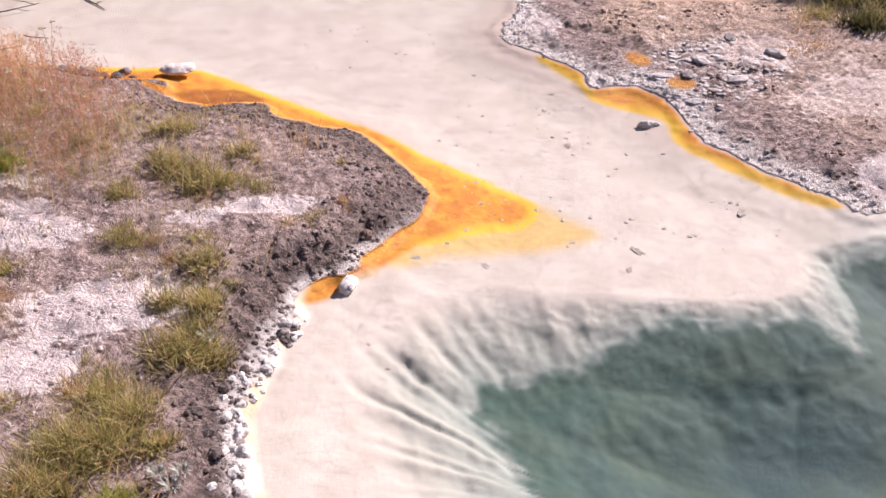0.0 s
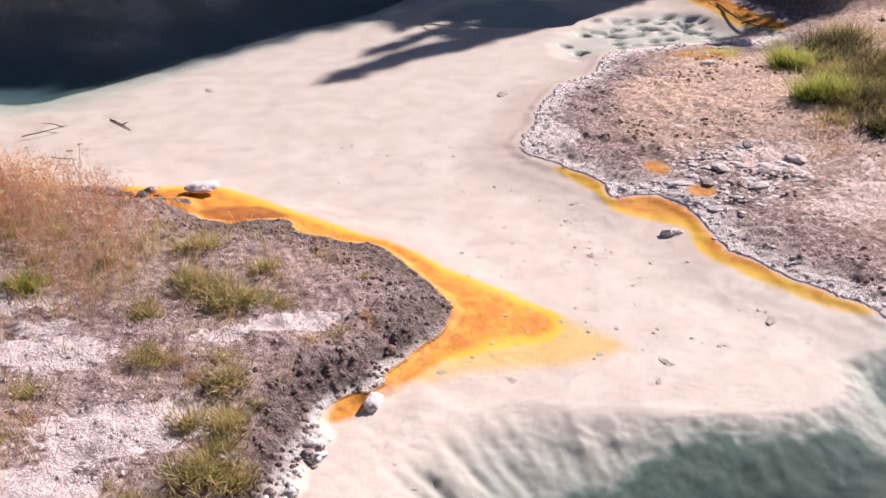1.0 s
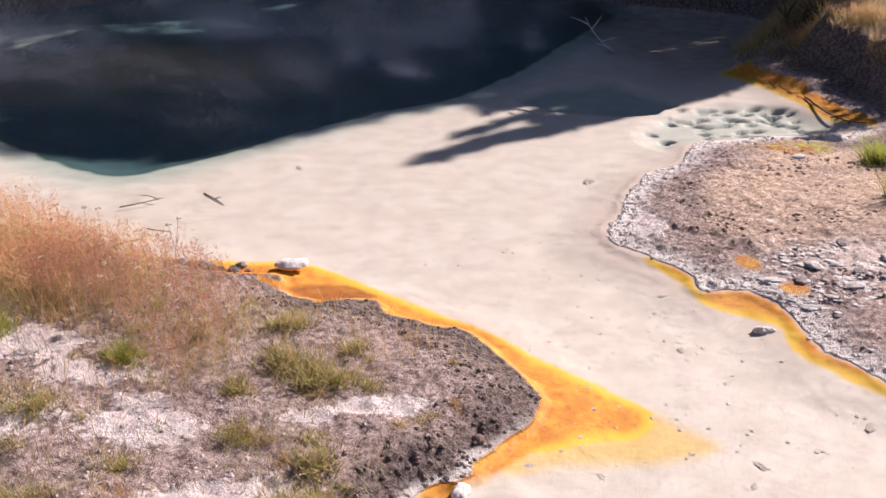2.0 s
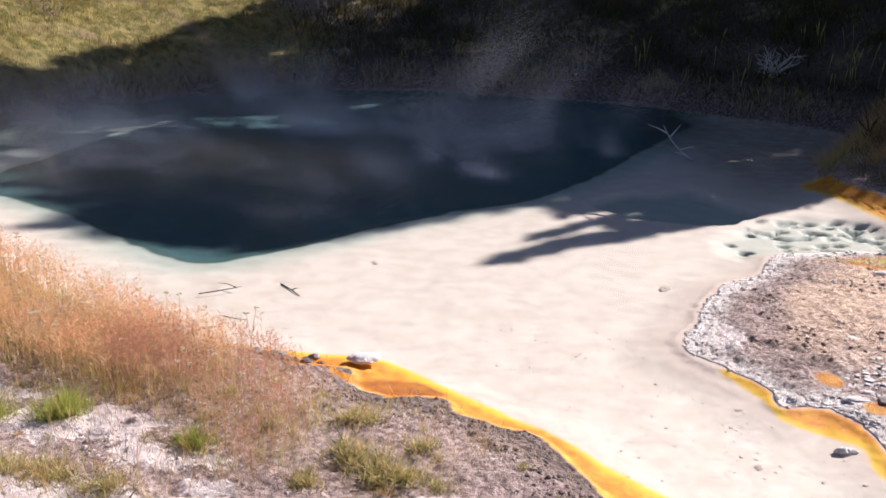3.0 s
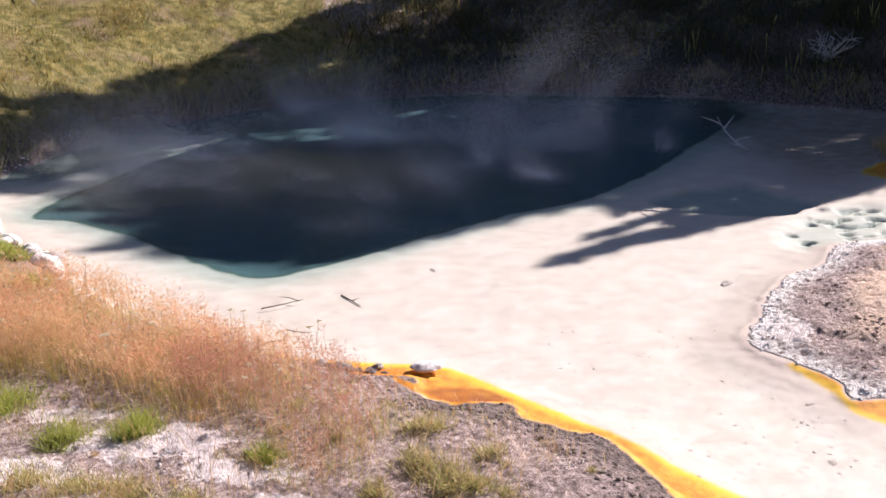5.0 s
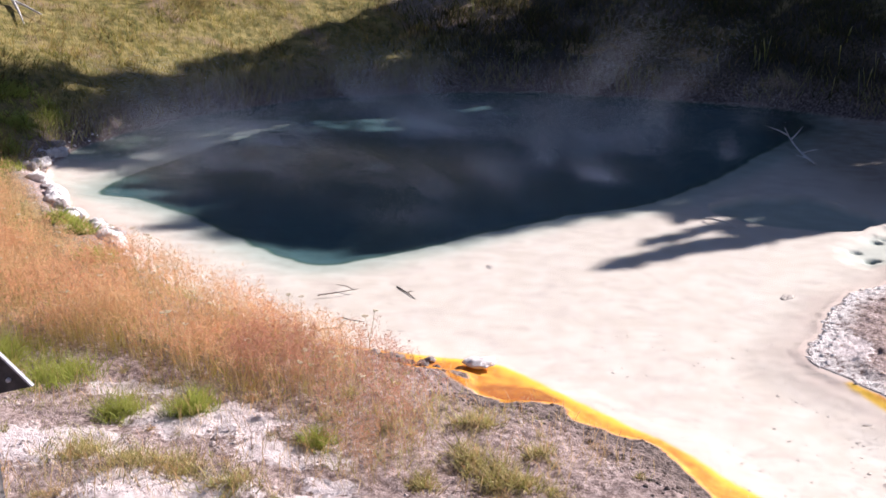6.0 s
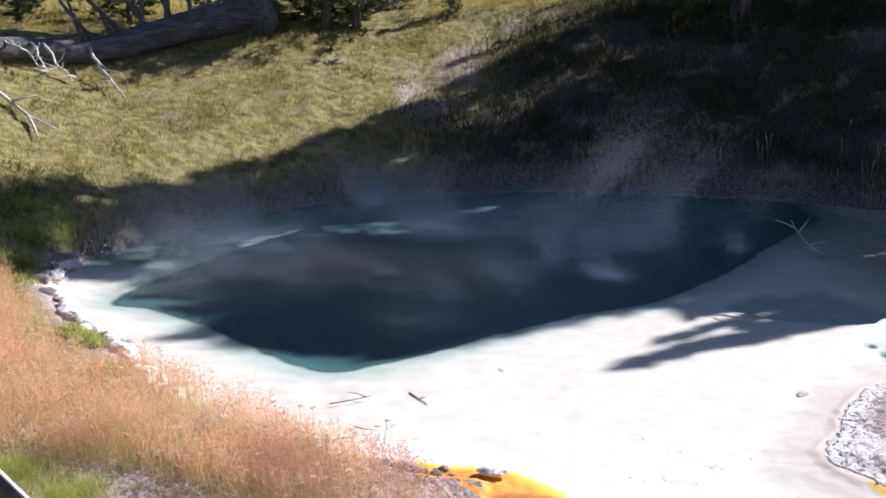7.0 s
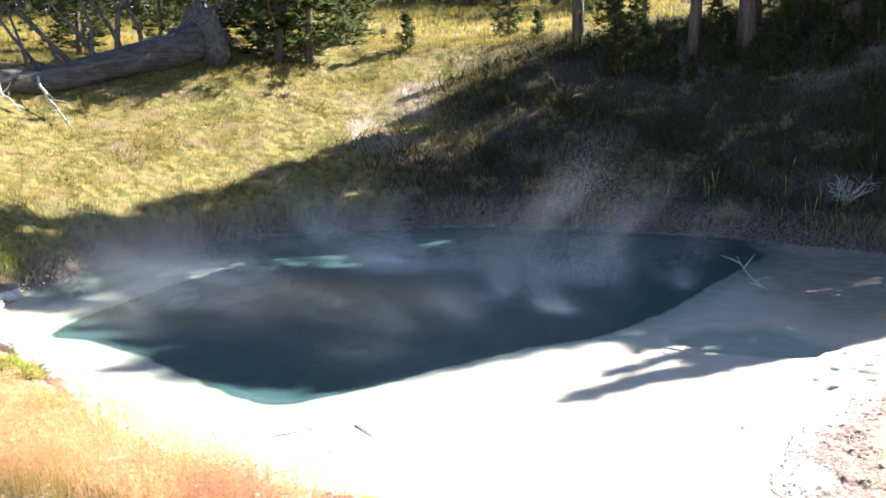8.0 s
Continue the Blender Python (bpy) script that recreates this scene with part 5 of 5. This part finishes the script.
def lumps(name, spots, low, high, material, label, category, flat=0.7):
    """Many small clods in one mesh."""
    r = np.random.default_rng(len(spots))
    kinds = [lump((1, 1, 1), 700 + k, ICO1, 0.35, flat) for k in range(8)]
    vs, fs, base = [], [], 0
    for k, p in enumerate(spots):
        v, f = kinds[k % 8]
        s = low + (high - low) * r.random() ** 2.5
        a = r.random() * 6.28
        c, n = math.cos(a), math.sin(a)
        vs.append(np.stack([v[:, 0] * c - v[:, 1] * n, v[:, 0] * n + v[:, 1] * c, v[:, 2]], 1) * s + p)
        fs += [(i + base, j + base, m + base) for i, j, m in f]
        base += len(v)
    thing(name, mesh_of(name, np.concatenate(vs), fs, [material], False), label, category, kind="stuff")


CLOD = rock_material("soil_clods", (0.11, 0.083, 0.073), (0.27, 0.205, 0.18), (0.06, 0.047, 0.042), 9)
PINK = rock_material("sinter_crumbs", (0.42, 0.34, 0.31), (0.66, 0.57, 0.53), (0.24, 0.19, 0.17), 9)
TAN = rock_material("tan_crumbs", (0.46, 0.34, 0.26), (0.66, 0.51, 0.41), (0.28, 0.20, 0.16), 9)
UMBER = rock_material("umber_clods", (0.17, 0.115, 0.09), (0.36, 0.255, 0.205), (0.10, 0.07, 0.06), 9)
lumps("soil_clods", scatter(26000, (-1.6, 1.5, 2.3, 7.5), lambda x, y, d: ramp(0.55, 0.2, d + 0.15 * fbm(x, y, 0.5, 3, 1)) * ramp(-1.5, 0.1, x) * ramp(0.3, 0.5, np.hypot((x - 0.15) / 1.3, y - 6.85))), 0.004, 0.020, CLOD,
      "dark crumbly soil clods on the bank", "soil")
lumps("sinter_crumbs", scatter(24000, (-4.5, 1.4, 2.3, 7.3), lambda x, y, d: 0.75 * ramp(0.15, 0.6, d) * ramp(-0.3, 0.3, fbm(x, y, 0.4, 3, 2))), 0.004, 0.018, PINK, "pinkish sinter crumbs on the bank", "gravel")
lumps("crust_nodules", scatter(15000, (2.4, 6.6, 4.1, 10.5), lambda x, y, d: ramp(0.26, 0.03, d + 0.12 * fbm(x, y, 0.35, 3, 2)), shore=-0.02), 0.005, 0.024, CHALK, "white crusty sinter nodules along the edge", "crust")
lumps("bank_gravel", scatter(17000, (2.5, 6.6, 4.2, 10.3), lambda x, y, d: 0.75 * ramp(0.05, 0.3, d) * (0.3 + 0.7 * ramp(-0.2, 0.4, fbm(x, y, 0.7, 3, 2)))), 0.005, 0.020, TAN,
      "pale crumbly sinter gravel on the bank", "gravel", 0.5)
lumps("bank_crust", scatter(30000, (-7.2, 0.3, 2.3, 16.0), lambda x, y, d: ramp(0.20, 0.03, d) * np.where(y > 7.8, 1.0, ramp(3.9, 3.6, y)))
      , 0.007, 0.030, CHALK, "white sinter crust along the water", "crust")

lumps("bank_clods", scatter(20000, (2.5, 6.4, 4.1, 10.2), lambda x, y, d: 0.8 * ramp(0.05, 0.38, fbm(x, y, 0.42, 4, 2)) * ramp(0.15, 0.35, d) + 0.45 * ramp(0.12, 0.2, d) * ramp(5.6, 5.0, y)), 0.005, 0.024, UMBER,
      "brown crumbly clods on the pale bank", "soil", 0.6)
FLAKE = rock_material("torn_flakes", (0.56, 0.48, 0.42), (0.66, 0.58, 0.51), (0.42, 0.35, 0.30), 24)
lumps("mat_flakes", np.array([(x, y, float(height(x, y)[0])) for x, y in np.random.default_rng(9).uniform((0.9, 4.2), (3.4, 8.2), (520, 2)) if signed(SHORE, np.array([x]), np.array([y]))[0] < -0.25]),
      0.004, 0.018, FLAKE, "small torn flakes lying on the shallow white bed", "flake", 0.12)

lumps("slab_chips", scatter(16000, (3.2, 4.8, 5.6, 7.1), lambda x, y, d: ramp(0.03, 0.12, d) * ramp(1.3, 0.5, np.hypot((x - 3.85) / 0.75, (y - 6.4) / 0.5)) * ramp(-0.4, 0.1, fbm(x, y, 0.3, 3, 4)) * (warm_pools(x, y) < 0.02)), 0.006, 0.032,
      WHITE_ROCK, "broken white sinter plates on the bank", "gravel", 0.24)

# ---- tufts and plants ----
for x, y, r, h, n in [(0.03, 5.20, 0.22, 0.20, 420), (-0.12, 5.35, 0.20, 0.18, 320), (0.22, 5.10, 0.16, 0.16, 240), (-0.34, 4.62, 0.13, 0.12, 260), (0.05, 4.52, 0.16, 0.10, 160),
                      (0.05, 3.97, 0.11, 0.19, 300), (-0.10, 3.62, 0.16, 0.20, 420), (0.07, 3.62, 0.12, 0.16, 240), (-0.42, 3.42, 0.16, 0.18, 340), (-0.30, 3.25, 0.17, 0.20, 420),
                      (-0.52, 3.10, 0.18, 0.20, 420), (-0.60, 2.88, 0.18, 0.20, 380), (-0.36, 3.02, 0.15, 0.18, 320), (-0.17, 3.05, 0.10, 0.14, 180), (0.02, 3.78, 0.12, 0.14, 180),
                      (-0.07, 5.84, 0.20, 0.17, 320), (0.31, 5.48, 0.14, 0.14, 200), (-0.36, 5.04, 0.12, 0.12, 200), (0.05, 4.28, 0.13, 0.13, 260), (-0.12, 3.99, 0.11, 0.13, 200), (0.66, 4.68, 0.12, 0.07, 110), (0.40, 5.05, 0.16, 0.08, 160), (-0.9, 4.38, 0.18, 0.10, 200), (-1.3, 4.1, 0.2, 0.11, 240), (-2.05, 5.05, 0.24, 0.16, 380), (-1.75, 5.08, 0.22, 0.15, 340), (-1.42, 4.9, 0.2, 0.14, 300), (-2.4, 5.2, 0.24, 0.16, 380), (-0.75, 2.7, 0.2, 0.2, 360)]:
    tuft(x, y, r, h, n, GRASS_GREEN, "dull green grass tuft on the bare bank")
for x, y, r, h, n in [(5.98, 8.35, 0.35, 0.28, 500), (5.2, 7.05, 0.22, 0.14, 240), (5.55, 7.3, 0.3, 0.24, 520), (5.75, 7.75, 0.3, 0.26, 520), (5.6, 6.75, 0.3, 0.2, 420), (5.9, 8.2, 0.3, 0.22, 420), (6.0, 7.6, 0.5, 0.28, 600), (6.6, 8.5, 0.5, 0.3, 600), (6.9, 9.6, 0.5, 0.3, 600)]:
    tuft(x, y, r, h, n, GRASS_GREEN, "dull green grass tuft on the bank", "green clumps")
for x, y, r, h, n in [(5.75, 7.35, 0.30, 0.26, 420), (6.05, 7.9, 0.35, 0.30, 480), (6.25, 8.6, 0.35, 0.30, 480), (5.9, 6.9, 0.32, 0.24, 420), (6.5, 7.6, 0.4, 0.34, 520), (5.45, 6.75, 0.24, 0.18, 300), (6.6, 9.3, 0.35, 0.3, 480)]:
    tuft(x, y, r, h, n, SCRUB, "dark green weedy clump on the bank", "green clumps", 0.016, "weed_clump")
sprinkle = np.random.default_rng(21)
for k in range(130):
    x, y = sprinkle.uniform(-3.6, 1.1), sprinkle.uniform(2.5, 6.6)
    if signed(SHORE, np.array([x]), np.array([y]))[0] < 0.30 or white_patches(np.array([x]), np.array([y]))[0] > 0.5:
        continue
    r = sprinkle.uniform(0.04, 0.12)
    straw_like = k % 3 == 0
    tuft(x, y, r, sprinkle.uniform(0.05, 0.13), int(900 * r), GRASS_RED if straw_like else GRASS_GREEN,
         "low dry straw tuft on the bare bank" if straw_like else "low dull green tuft on the bare bank", "low tufts", 0.004)
for x, y, r, h, n in [(-1.92, 5.85, 0.19, 0.24, 460), (-1.03, 5.50, 0.14, 0.20, 300), (-2.35, 5.75, 0.18, 0.2, 340), (-3.0, 6.3, 0.35, 0.25, 700), (-3.5, 6.6, 0.35, 0.26, 700)]:
    tuft(x, y, r, h, n, GRASS_LUSH, "yellow-green grass tuft beside the tall dry grass")
for x, y, r, h, n in [(5.76, 8.75, 0.24, 0.38, 520), (5.28, 7.62, 0.18, 0.34, 320), (5.48, 7.50, 0.18, 0.32, 320), (-0.32, 2.72, 0.12, 0.10, 300)]:
    tuft(x, y, r, h, n, GRASS_LUSH, "lush bright green grass clump on the bank", "green clumps", 0.011, "green_clump")
for x, y, r, h, n in [(4.62, 6.5, 0.20, 0.07, 90), (4.9, 6.55, 0.25, 0.08, 110), (5.0, 6.9, 0.3, 0.10, 150), (7.7, 11.2, 0.45, 0.4, 700), (7.8, 11.9, 0.45, 0.45, 700), (7.8, 12.9, 0.5, 0.45, 700), (7.3, 13.6, 0.4, 0.35, 600), (8.3, 12.4, 0.5, 0.45, 700),
                      (7.2, 14.6, 0.5, 0.45, 700), (7.9, 15.2, 0.5, 0.5, 700), (8.8, 16.6, 0.5, 0.5, 700)]:
    tuft(x, y, r, h, n, GRASS_RED, "reddish dry grass clump on the bank", "dry clumps", 0.006, "dry_clump")
for x, y, r, h, n in [(-7.1, 14.9, 0.5, 0.2, 500), (-7.0, 13.9, 0.45, 0.2, 420), (-6.6, 13.1, 0.35, 0.18, 380), (-7.6, 15.8, 0.5, 0.2, 500), (-6.9, 15.6, 0.3, 0.25, 350),
                      (-3.85, 9.35, 0.22, 0.2, 300), (-4.75, 10.75, 0.22, 0.2, 300), (-4.35, 10.2, 0.2, 0.2, 240)]:
    tuft(x, y, r, h, n, GRASS_LUSH, "leafy green clump on the crusted bank", "green clumps", 0.018, "green_clump")


def silver_plant(x, y):
    """A small rosette of pale pointed leaves."""
    r = np.random.default_rng(4)
    v, f = [], []
    for k in range(26):
        a, lift, n = r.random() * 6.28, 0.015 + 0.035 * r.random(), len(v)
        w = np.array([math.cos(a), math.sin(a), 0])
        s = np.array([-w[1], w[0], 0])
        reach = 0.035 + 0.02 * r.random()
        v += [0.01 * w, 0.5 * reach * w + 0.004 * s + (0, 0, lift * 0.7), 0.5 * reach * w - 0.004 * s + (0, 0, lift * 0.7), reach * w + (0, 0, lift)]
        f += [(n, n + 1, n + 3, n + 2)]
    me = mesh_of("silver_plant", v, f, [SILVER])
    thing("silver_plant", me, "small silvery spiky plant on the dark bank", "plant", "silvery plants", at=Matrix.Translation((x, y, float(height(x, y)[0]) + 0.02)))


SILVER = rock_material("silver_leaf", (0.40, 0.42, 0.36), (0.55, 0.56, 0.50), (0.25, 0.28, 0.20), 30)
for x, y in [(-0.12, 2.80), (-0.08, 2.87), (-0.17, 2.86), (0.05, 3.70)]:
    silver_plant(x, y)


# ---- sticks ----
def stick(name, points, radius, material, label, group="sticks", forks=()):
    p0 = np.array([points[0][0], points[0][1], 0.0])
    line = [np.array([*q, 0]) - p0 if len(q) == 2 else np.array(q) - p0 for q in points]
    pieces = [tube(rounded(line, steps=3), np.linspace(radius * 0.8, radius * 0.35, 3 * (len(line) - 1) + 1), 6, 0.15, 5)]
    for a, b in forks:
        pieces.append(tube([np.array(a) - p0, (np.array(a) + np.array(b)) / 2 - p0 + (0.01, 0, 0.01), np.array(b) - p0], [radius * 0.7, radius * 0.5, radius * 0.2], 5, 0.1, 6))
    thing(name, mesh_of(name, *merge(pieces), [material], True), label, "stick", group, at=Matrix.Translation(p0))


stick("stick", [(-0.86, 9.20, -0.056), (-0.75, 9.02, -0.054), (-0.66, 8.86, -0.056)], 0.009, TWIG, "short dark stick lying in the shallow water", forks=[((-0.75, 9.02, -0.054), (-0.69, 9.05, -0.05))])
stick("twig", [(-1.47, 7.86, -0.01), (-1.36, 7.91, 0.005), (-1.24, 7.95, 0.0)], 0.009, TWIG, "thin straight twig floating near the bank")
stick("twig", [(-1.58, 8.84, -0.03), (-1.40, 8.90, -0.02), (-1.21, 9.02, -0.02)], 0.008, TWIG, "thin curved twig lying in the shallow water", forks=[((-1.25, 8.98, -0.02), (-1.45, 9.13, -0.02))])
stick("twig", [(-1.27, 8.27, -0.03), (-1.18, 8.19, -0.02), (-1.06, 8.15, -0.02)], 0.007, TWIG, "thin curved twig lying in the shallow water")
stick("dead_branch", [(6.44, 11.72, 0.03), (6.34, 11.1, 0.035), (6.33, 10.7, 0.035), (6.38, 10.45, 0.05), (6.46, 10.3, 0.08)], 0.017, TWIG, "dark dead branch on the orange shore",
      forks=[((6.24, 10.7, 0.035), (6.40, 10.62, 0.09)), ((6.30, 10.4, 0.04), (6.40, 10.5, 0.09))])
stick("bleached_branch", [(4.94, 14.95, -0.02), (4.90, 15.5, 0.03), (4.96, 16.3, 0.08), (5.08, 17.1, 0.14)], 0.024, BLEACHED, "pale bare branch lying in the shaded shallows",
      forks=[((4.96, 16.3, 0.08), (5.32, 16.9, 0.20)), ((5.0, 16.6, 0.10), (4.76, 16.95, 0.18)), ((4.90, 15.5, 0.03), (5.12, 15.45, 0.10)), ((4.93, 15.1, 0.0), (4.72, 15.2, 0.06))])


def lying(points, lift):
    return [(x, y, float(height(x, y)[0]) + lift) for x, y in points]


stick("bleached_bough", lying([(-10.9, 21.2), (-10.26, 20.76), (-9.27, 19.83), (-8.9, 19.5), (-8.5, 19.31)], 0.12), 0.05, BLEACHED, "bleached bare bough lying in the meadow grass",
      forks=[(lying([(-9.27, 19.83)], 0.12)[0], lying([(-8.59, 18.72)], 0.10)[0]), (lying([(-9.8, 20.3)], 0.12)[0], lying([(-9.3, 20.4)], 0.35)[0])])
stick("pale_stick", [(2.65, 11.78, -0.03), (2.78, 11.6, 0.0), (2.92, 11.40, -0.02)], 0.018, BLEACHED, "pale thin stick lying in the shallow water")


def snag(x, y, tall, lean, label):
    """A bare bush skeleton of many forked twigs."""
    r = np.random.default_rng(31)
    pieces = []
    for k in range(26):
        a, spread = r.random() * 6.28, tall * r.uniform(0.3, 0.95)
        tip = np.array([math.cos(a) * spread + lean, math.sin(a) * spread, tall * r.uniform(0.25, 1.0)])
        line = rounded([np.array([r.normal(0, 0.05), r.normal(0, 0.05), 0]), tip * 0.35 + r.normal(0, 0.06, 3), tip * 0.7 + r.normal(0, 0.08, 3), tip], steps=2)
        pieces.append(tube(line, np.linspace(0.012, 0.004, len(line)), 4, 0.15, k))
        for q in (2, 3, 4):
            p = line[q]
            pieces.append(tube([p, p + r.normal(0, 0.10, 3) + (0, 0, 0.04)], [0.007, 0.003], 4, 0.1, k))
    thing("dead_bush", mesh_of("dead_bush", *merge(pieces), [BLEACHED], True), label, "bush", at=Matrix.Translation((x, y, float(height(x, y)[0]) - 0.02)))


snag(7.75, 19.2, 0.6, 0.1, "pale leafless bush on the shaded slope")


# ---- the sign at the viewing place ----
def sign():
    root = thing("trail_sign", None, "dark low trail sign with a light metal edge on wooden posts", "sign")
    n = Nodes("dark_board", 0.6, 0.4)
    board = n.done(n.mix(n.step(n.noise(20, 4), 0.35, 0.65), (0.035, 0.03, 0.032), (0.075, 0.065, 0.065)))
    e = Nodes("metal_edge", 0.35, 0.5)
    edge = e.done(e.mix(e.step(e.noise(60, 3), 0.4, 0.6), (0.40, 0.40, 0.44), (0.48, 0.48, 0.51)), Metallic=0.2)
    tip = Vector((-1.85, 3.61, 1.455))
    across, up, back = Vector((0.999, 0.039, 0)), Vector((0, 0.1, 0.995)), Vector((-0.03, 0.99, -0.1))
    rise, fall = (-0.68 * across + 0.735 * up), (-0.975 * across - 0.22 * up)

    def box(name, size, m, mat, parent, label=""):
        bm = bmesh.new()
        bmesh.ops.create_cube(bm, size=1.0, matrix=Matrix.Diagonal((*size, 1)))
        bmesh.ops.bevel(bm, geom=bm.edges[:], offset=min(size) * 0.18, segments=2, affect="EDGES")
        me = bpy.data.meshes.new(name)
        bm.to_mesh(me)
        bm.free()
        me.materials.append(mat)
        ob = part(name, me, parent, label)
        ob.matrix_world = m
        return ob

    def slab(name, corners, thick, mat, label=""):
        n = len(corners)
        verts = [c + back * t for t in (0, thick) for c in corners]
        faces = [tuple(range(n))[::-1], tuple(range(n, 2 * n))] + [(k, (k + 1) % n, n + (k + 1) % n, n + k) for k in range(n)]
        return part(name, mesh_of(name, [tuple(v) for v in verts], faces, [mat]), root, label)

    # a board cut to a point, its upper edge bound with a light strip
    slab("panel", [tip, tip + rise * 0.85, tip + rise * 0.85 + fall * 0.3, tip + fall * 0.85], 0.012, board)
    n = rise.cross(back).normalized()
    lift = n if n.z > 0 else -n
    slab("edge_strip", [tip - back * 0.01, tip + rise * 0.85 - back * 0.01, tip + rise * 0.85 + lift * 0.007 - back * 0.01, tip + lift * 0.007 - back * 0.01], 0.022, edge, "light metal edge strip")
    part("bolt", mesh_of("bolt", *tube([tip + (rise + fall) * 0.055 - back * 0.012, tip + (rise + fall) * 0.055 + back * 0.01], [0.009, 0.011], 10), [edge], True), root, "round bolt head")
    for k in (0.28, 0.6):
        p = tip + (rise + fall) * k * 0.6 + back * 0.085
        g = float(height(p.x, p.y)[0])
        box("post", (0.09, 0.09, p.z - g + 0.1), Matrix.Translation((p.x, p.y, (p.z + g) / 2)), DEADWOOD, root, "weathered wooden post")


sign()


# ---- steam ----
def steam():
    """Drifting wisps of fine droplets over the hot pool."""
    r = np.random.default_rng(77)
    spots = []
    # foot of each wisp, its height, width, drift and number of droplets
    WISPS = [(1.6, 13.8, 2.4, 1.0, 0.5, 66000), (-3.5, 14.5, 0.9, 3.2, 0.3, 80000), (-0.5, 16.2, 1.0, 3.5, 0.0, 70000), (2.0, 15.6, 0.9, 2.5, 0.3, 40000), (-6.3, 17.5, 1.3, 2.6, 0.2, 28000), (-1.0, 12.4, 0.6, 2.3, 0.2, 22000),
              (2.4, 14.6, 2.1, 1.0, 0.8, 28000), (0.8, 14.8, 1.7, 1.0, -0.4, 14000), (-1.5, 14.5, 1.2, 2.0, 0.3, 36000), (-3.4, 15.5, 1.2, 1.6, -0.3, 20000),
             (-4.6, 17.0, 1.4, 2.2, 0.4, 24000), (-6.0, 18.2, 1.2, 2.2, 0.2, 15000), (-1.0, 17.5, 1.7, 1.6, -0.6, 20000), (3.6, 15.4, 1.1, 0.8, 0.5, 10000), (-2.6, 20.0, 1.3, 2.0, 0.3, 24000),
             (0.0, 13.2, 0.7, 2.6, 0.2, 16000)]
    for x, y, tall, wide, drift, count in WISPS:
        n = count * 9
        t = r.random(n) ** 1.5
        px = x + drift * t * t + wide * (0.35 + 0.65 * t) * r.normal(0, 0.5, n)
        py = y + 0.5 * wide * r.normal(0, 0.6, n)
        pz = 0.02 + tall * t
        curl = fbm(px + 0.5 * np.sin(2.2 * pz), pz * 0.8 + py, 0.9, 4, 2)
        keep = r.random(n) < ramp(-0.4, 0.6, curl) * (1 - t ** 2)
        spots.append(np.stack([px, py, pz], 1)[keep])
    p = np.concatenate(spots)
    n = len(p)
    corners = r.normal(0, 1, (n, 3, 3))
    corners /= np.linalg.norm(corners, axis=2, keepdims=True)
    verts = (p[:, None] + r.uniform(0.0028, 0.0042, n)[:, None, None] * corners).reshape(-1, 3)
    faces = np.arange(3 * n).reshape(-1, 3)
    m = Nodes("steam_droplets", 1.0, 0.0)
    m.done((0.9, 0.9, 0.9), Roughness=1.0)
    me = bpy.data.meshes.new("steam")
    me.vertices.add(3 * n)
    me.loops.add(3 * n)
    me.polygons.add(n)
    me.vertices.foreach_set("co", verts.ravel().astype(np.float32))
    me.loops.foreach_set("vertex_index", faces.ravel().astype(np.int32))
    me.polygons.foreach_set("loop_start", (3 * np.arange(n)).astype(np.int32))
    me.materials.append(m.mat)
    me.update(calc_edges=True)
    thing("steam", me, "thin white steam rising from the hot pool", "steam", kind="stuff")


steam()
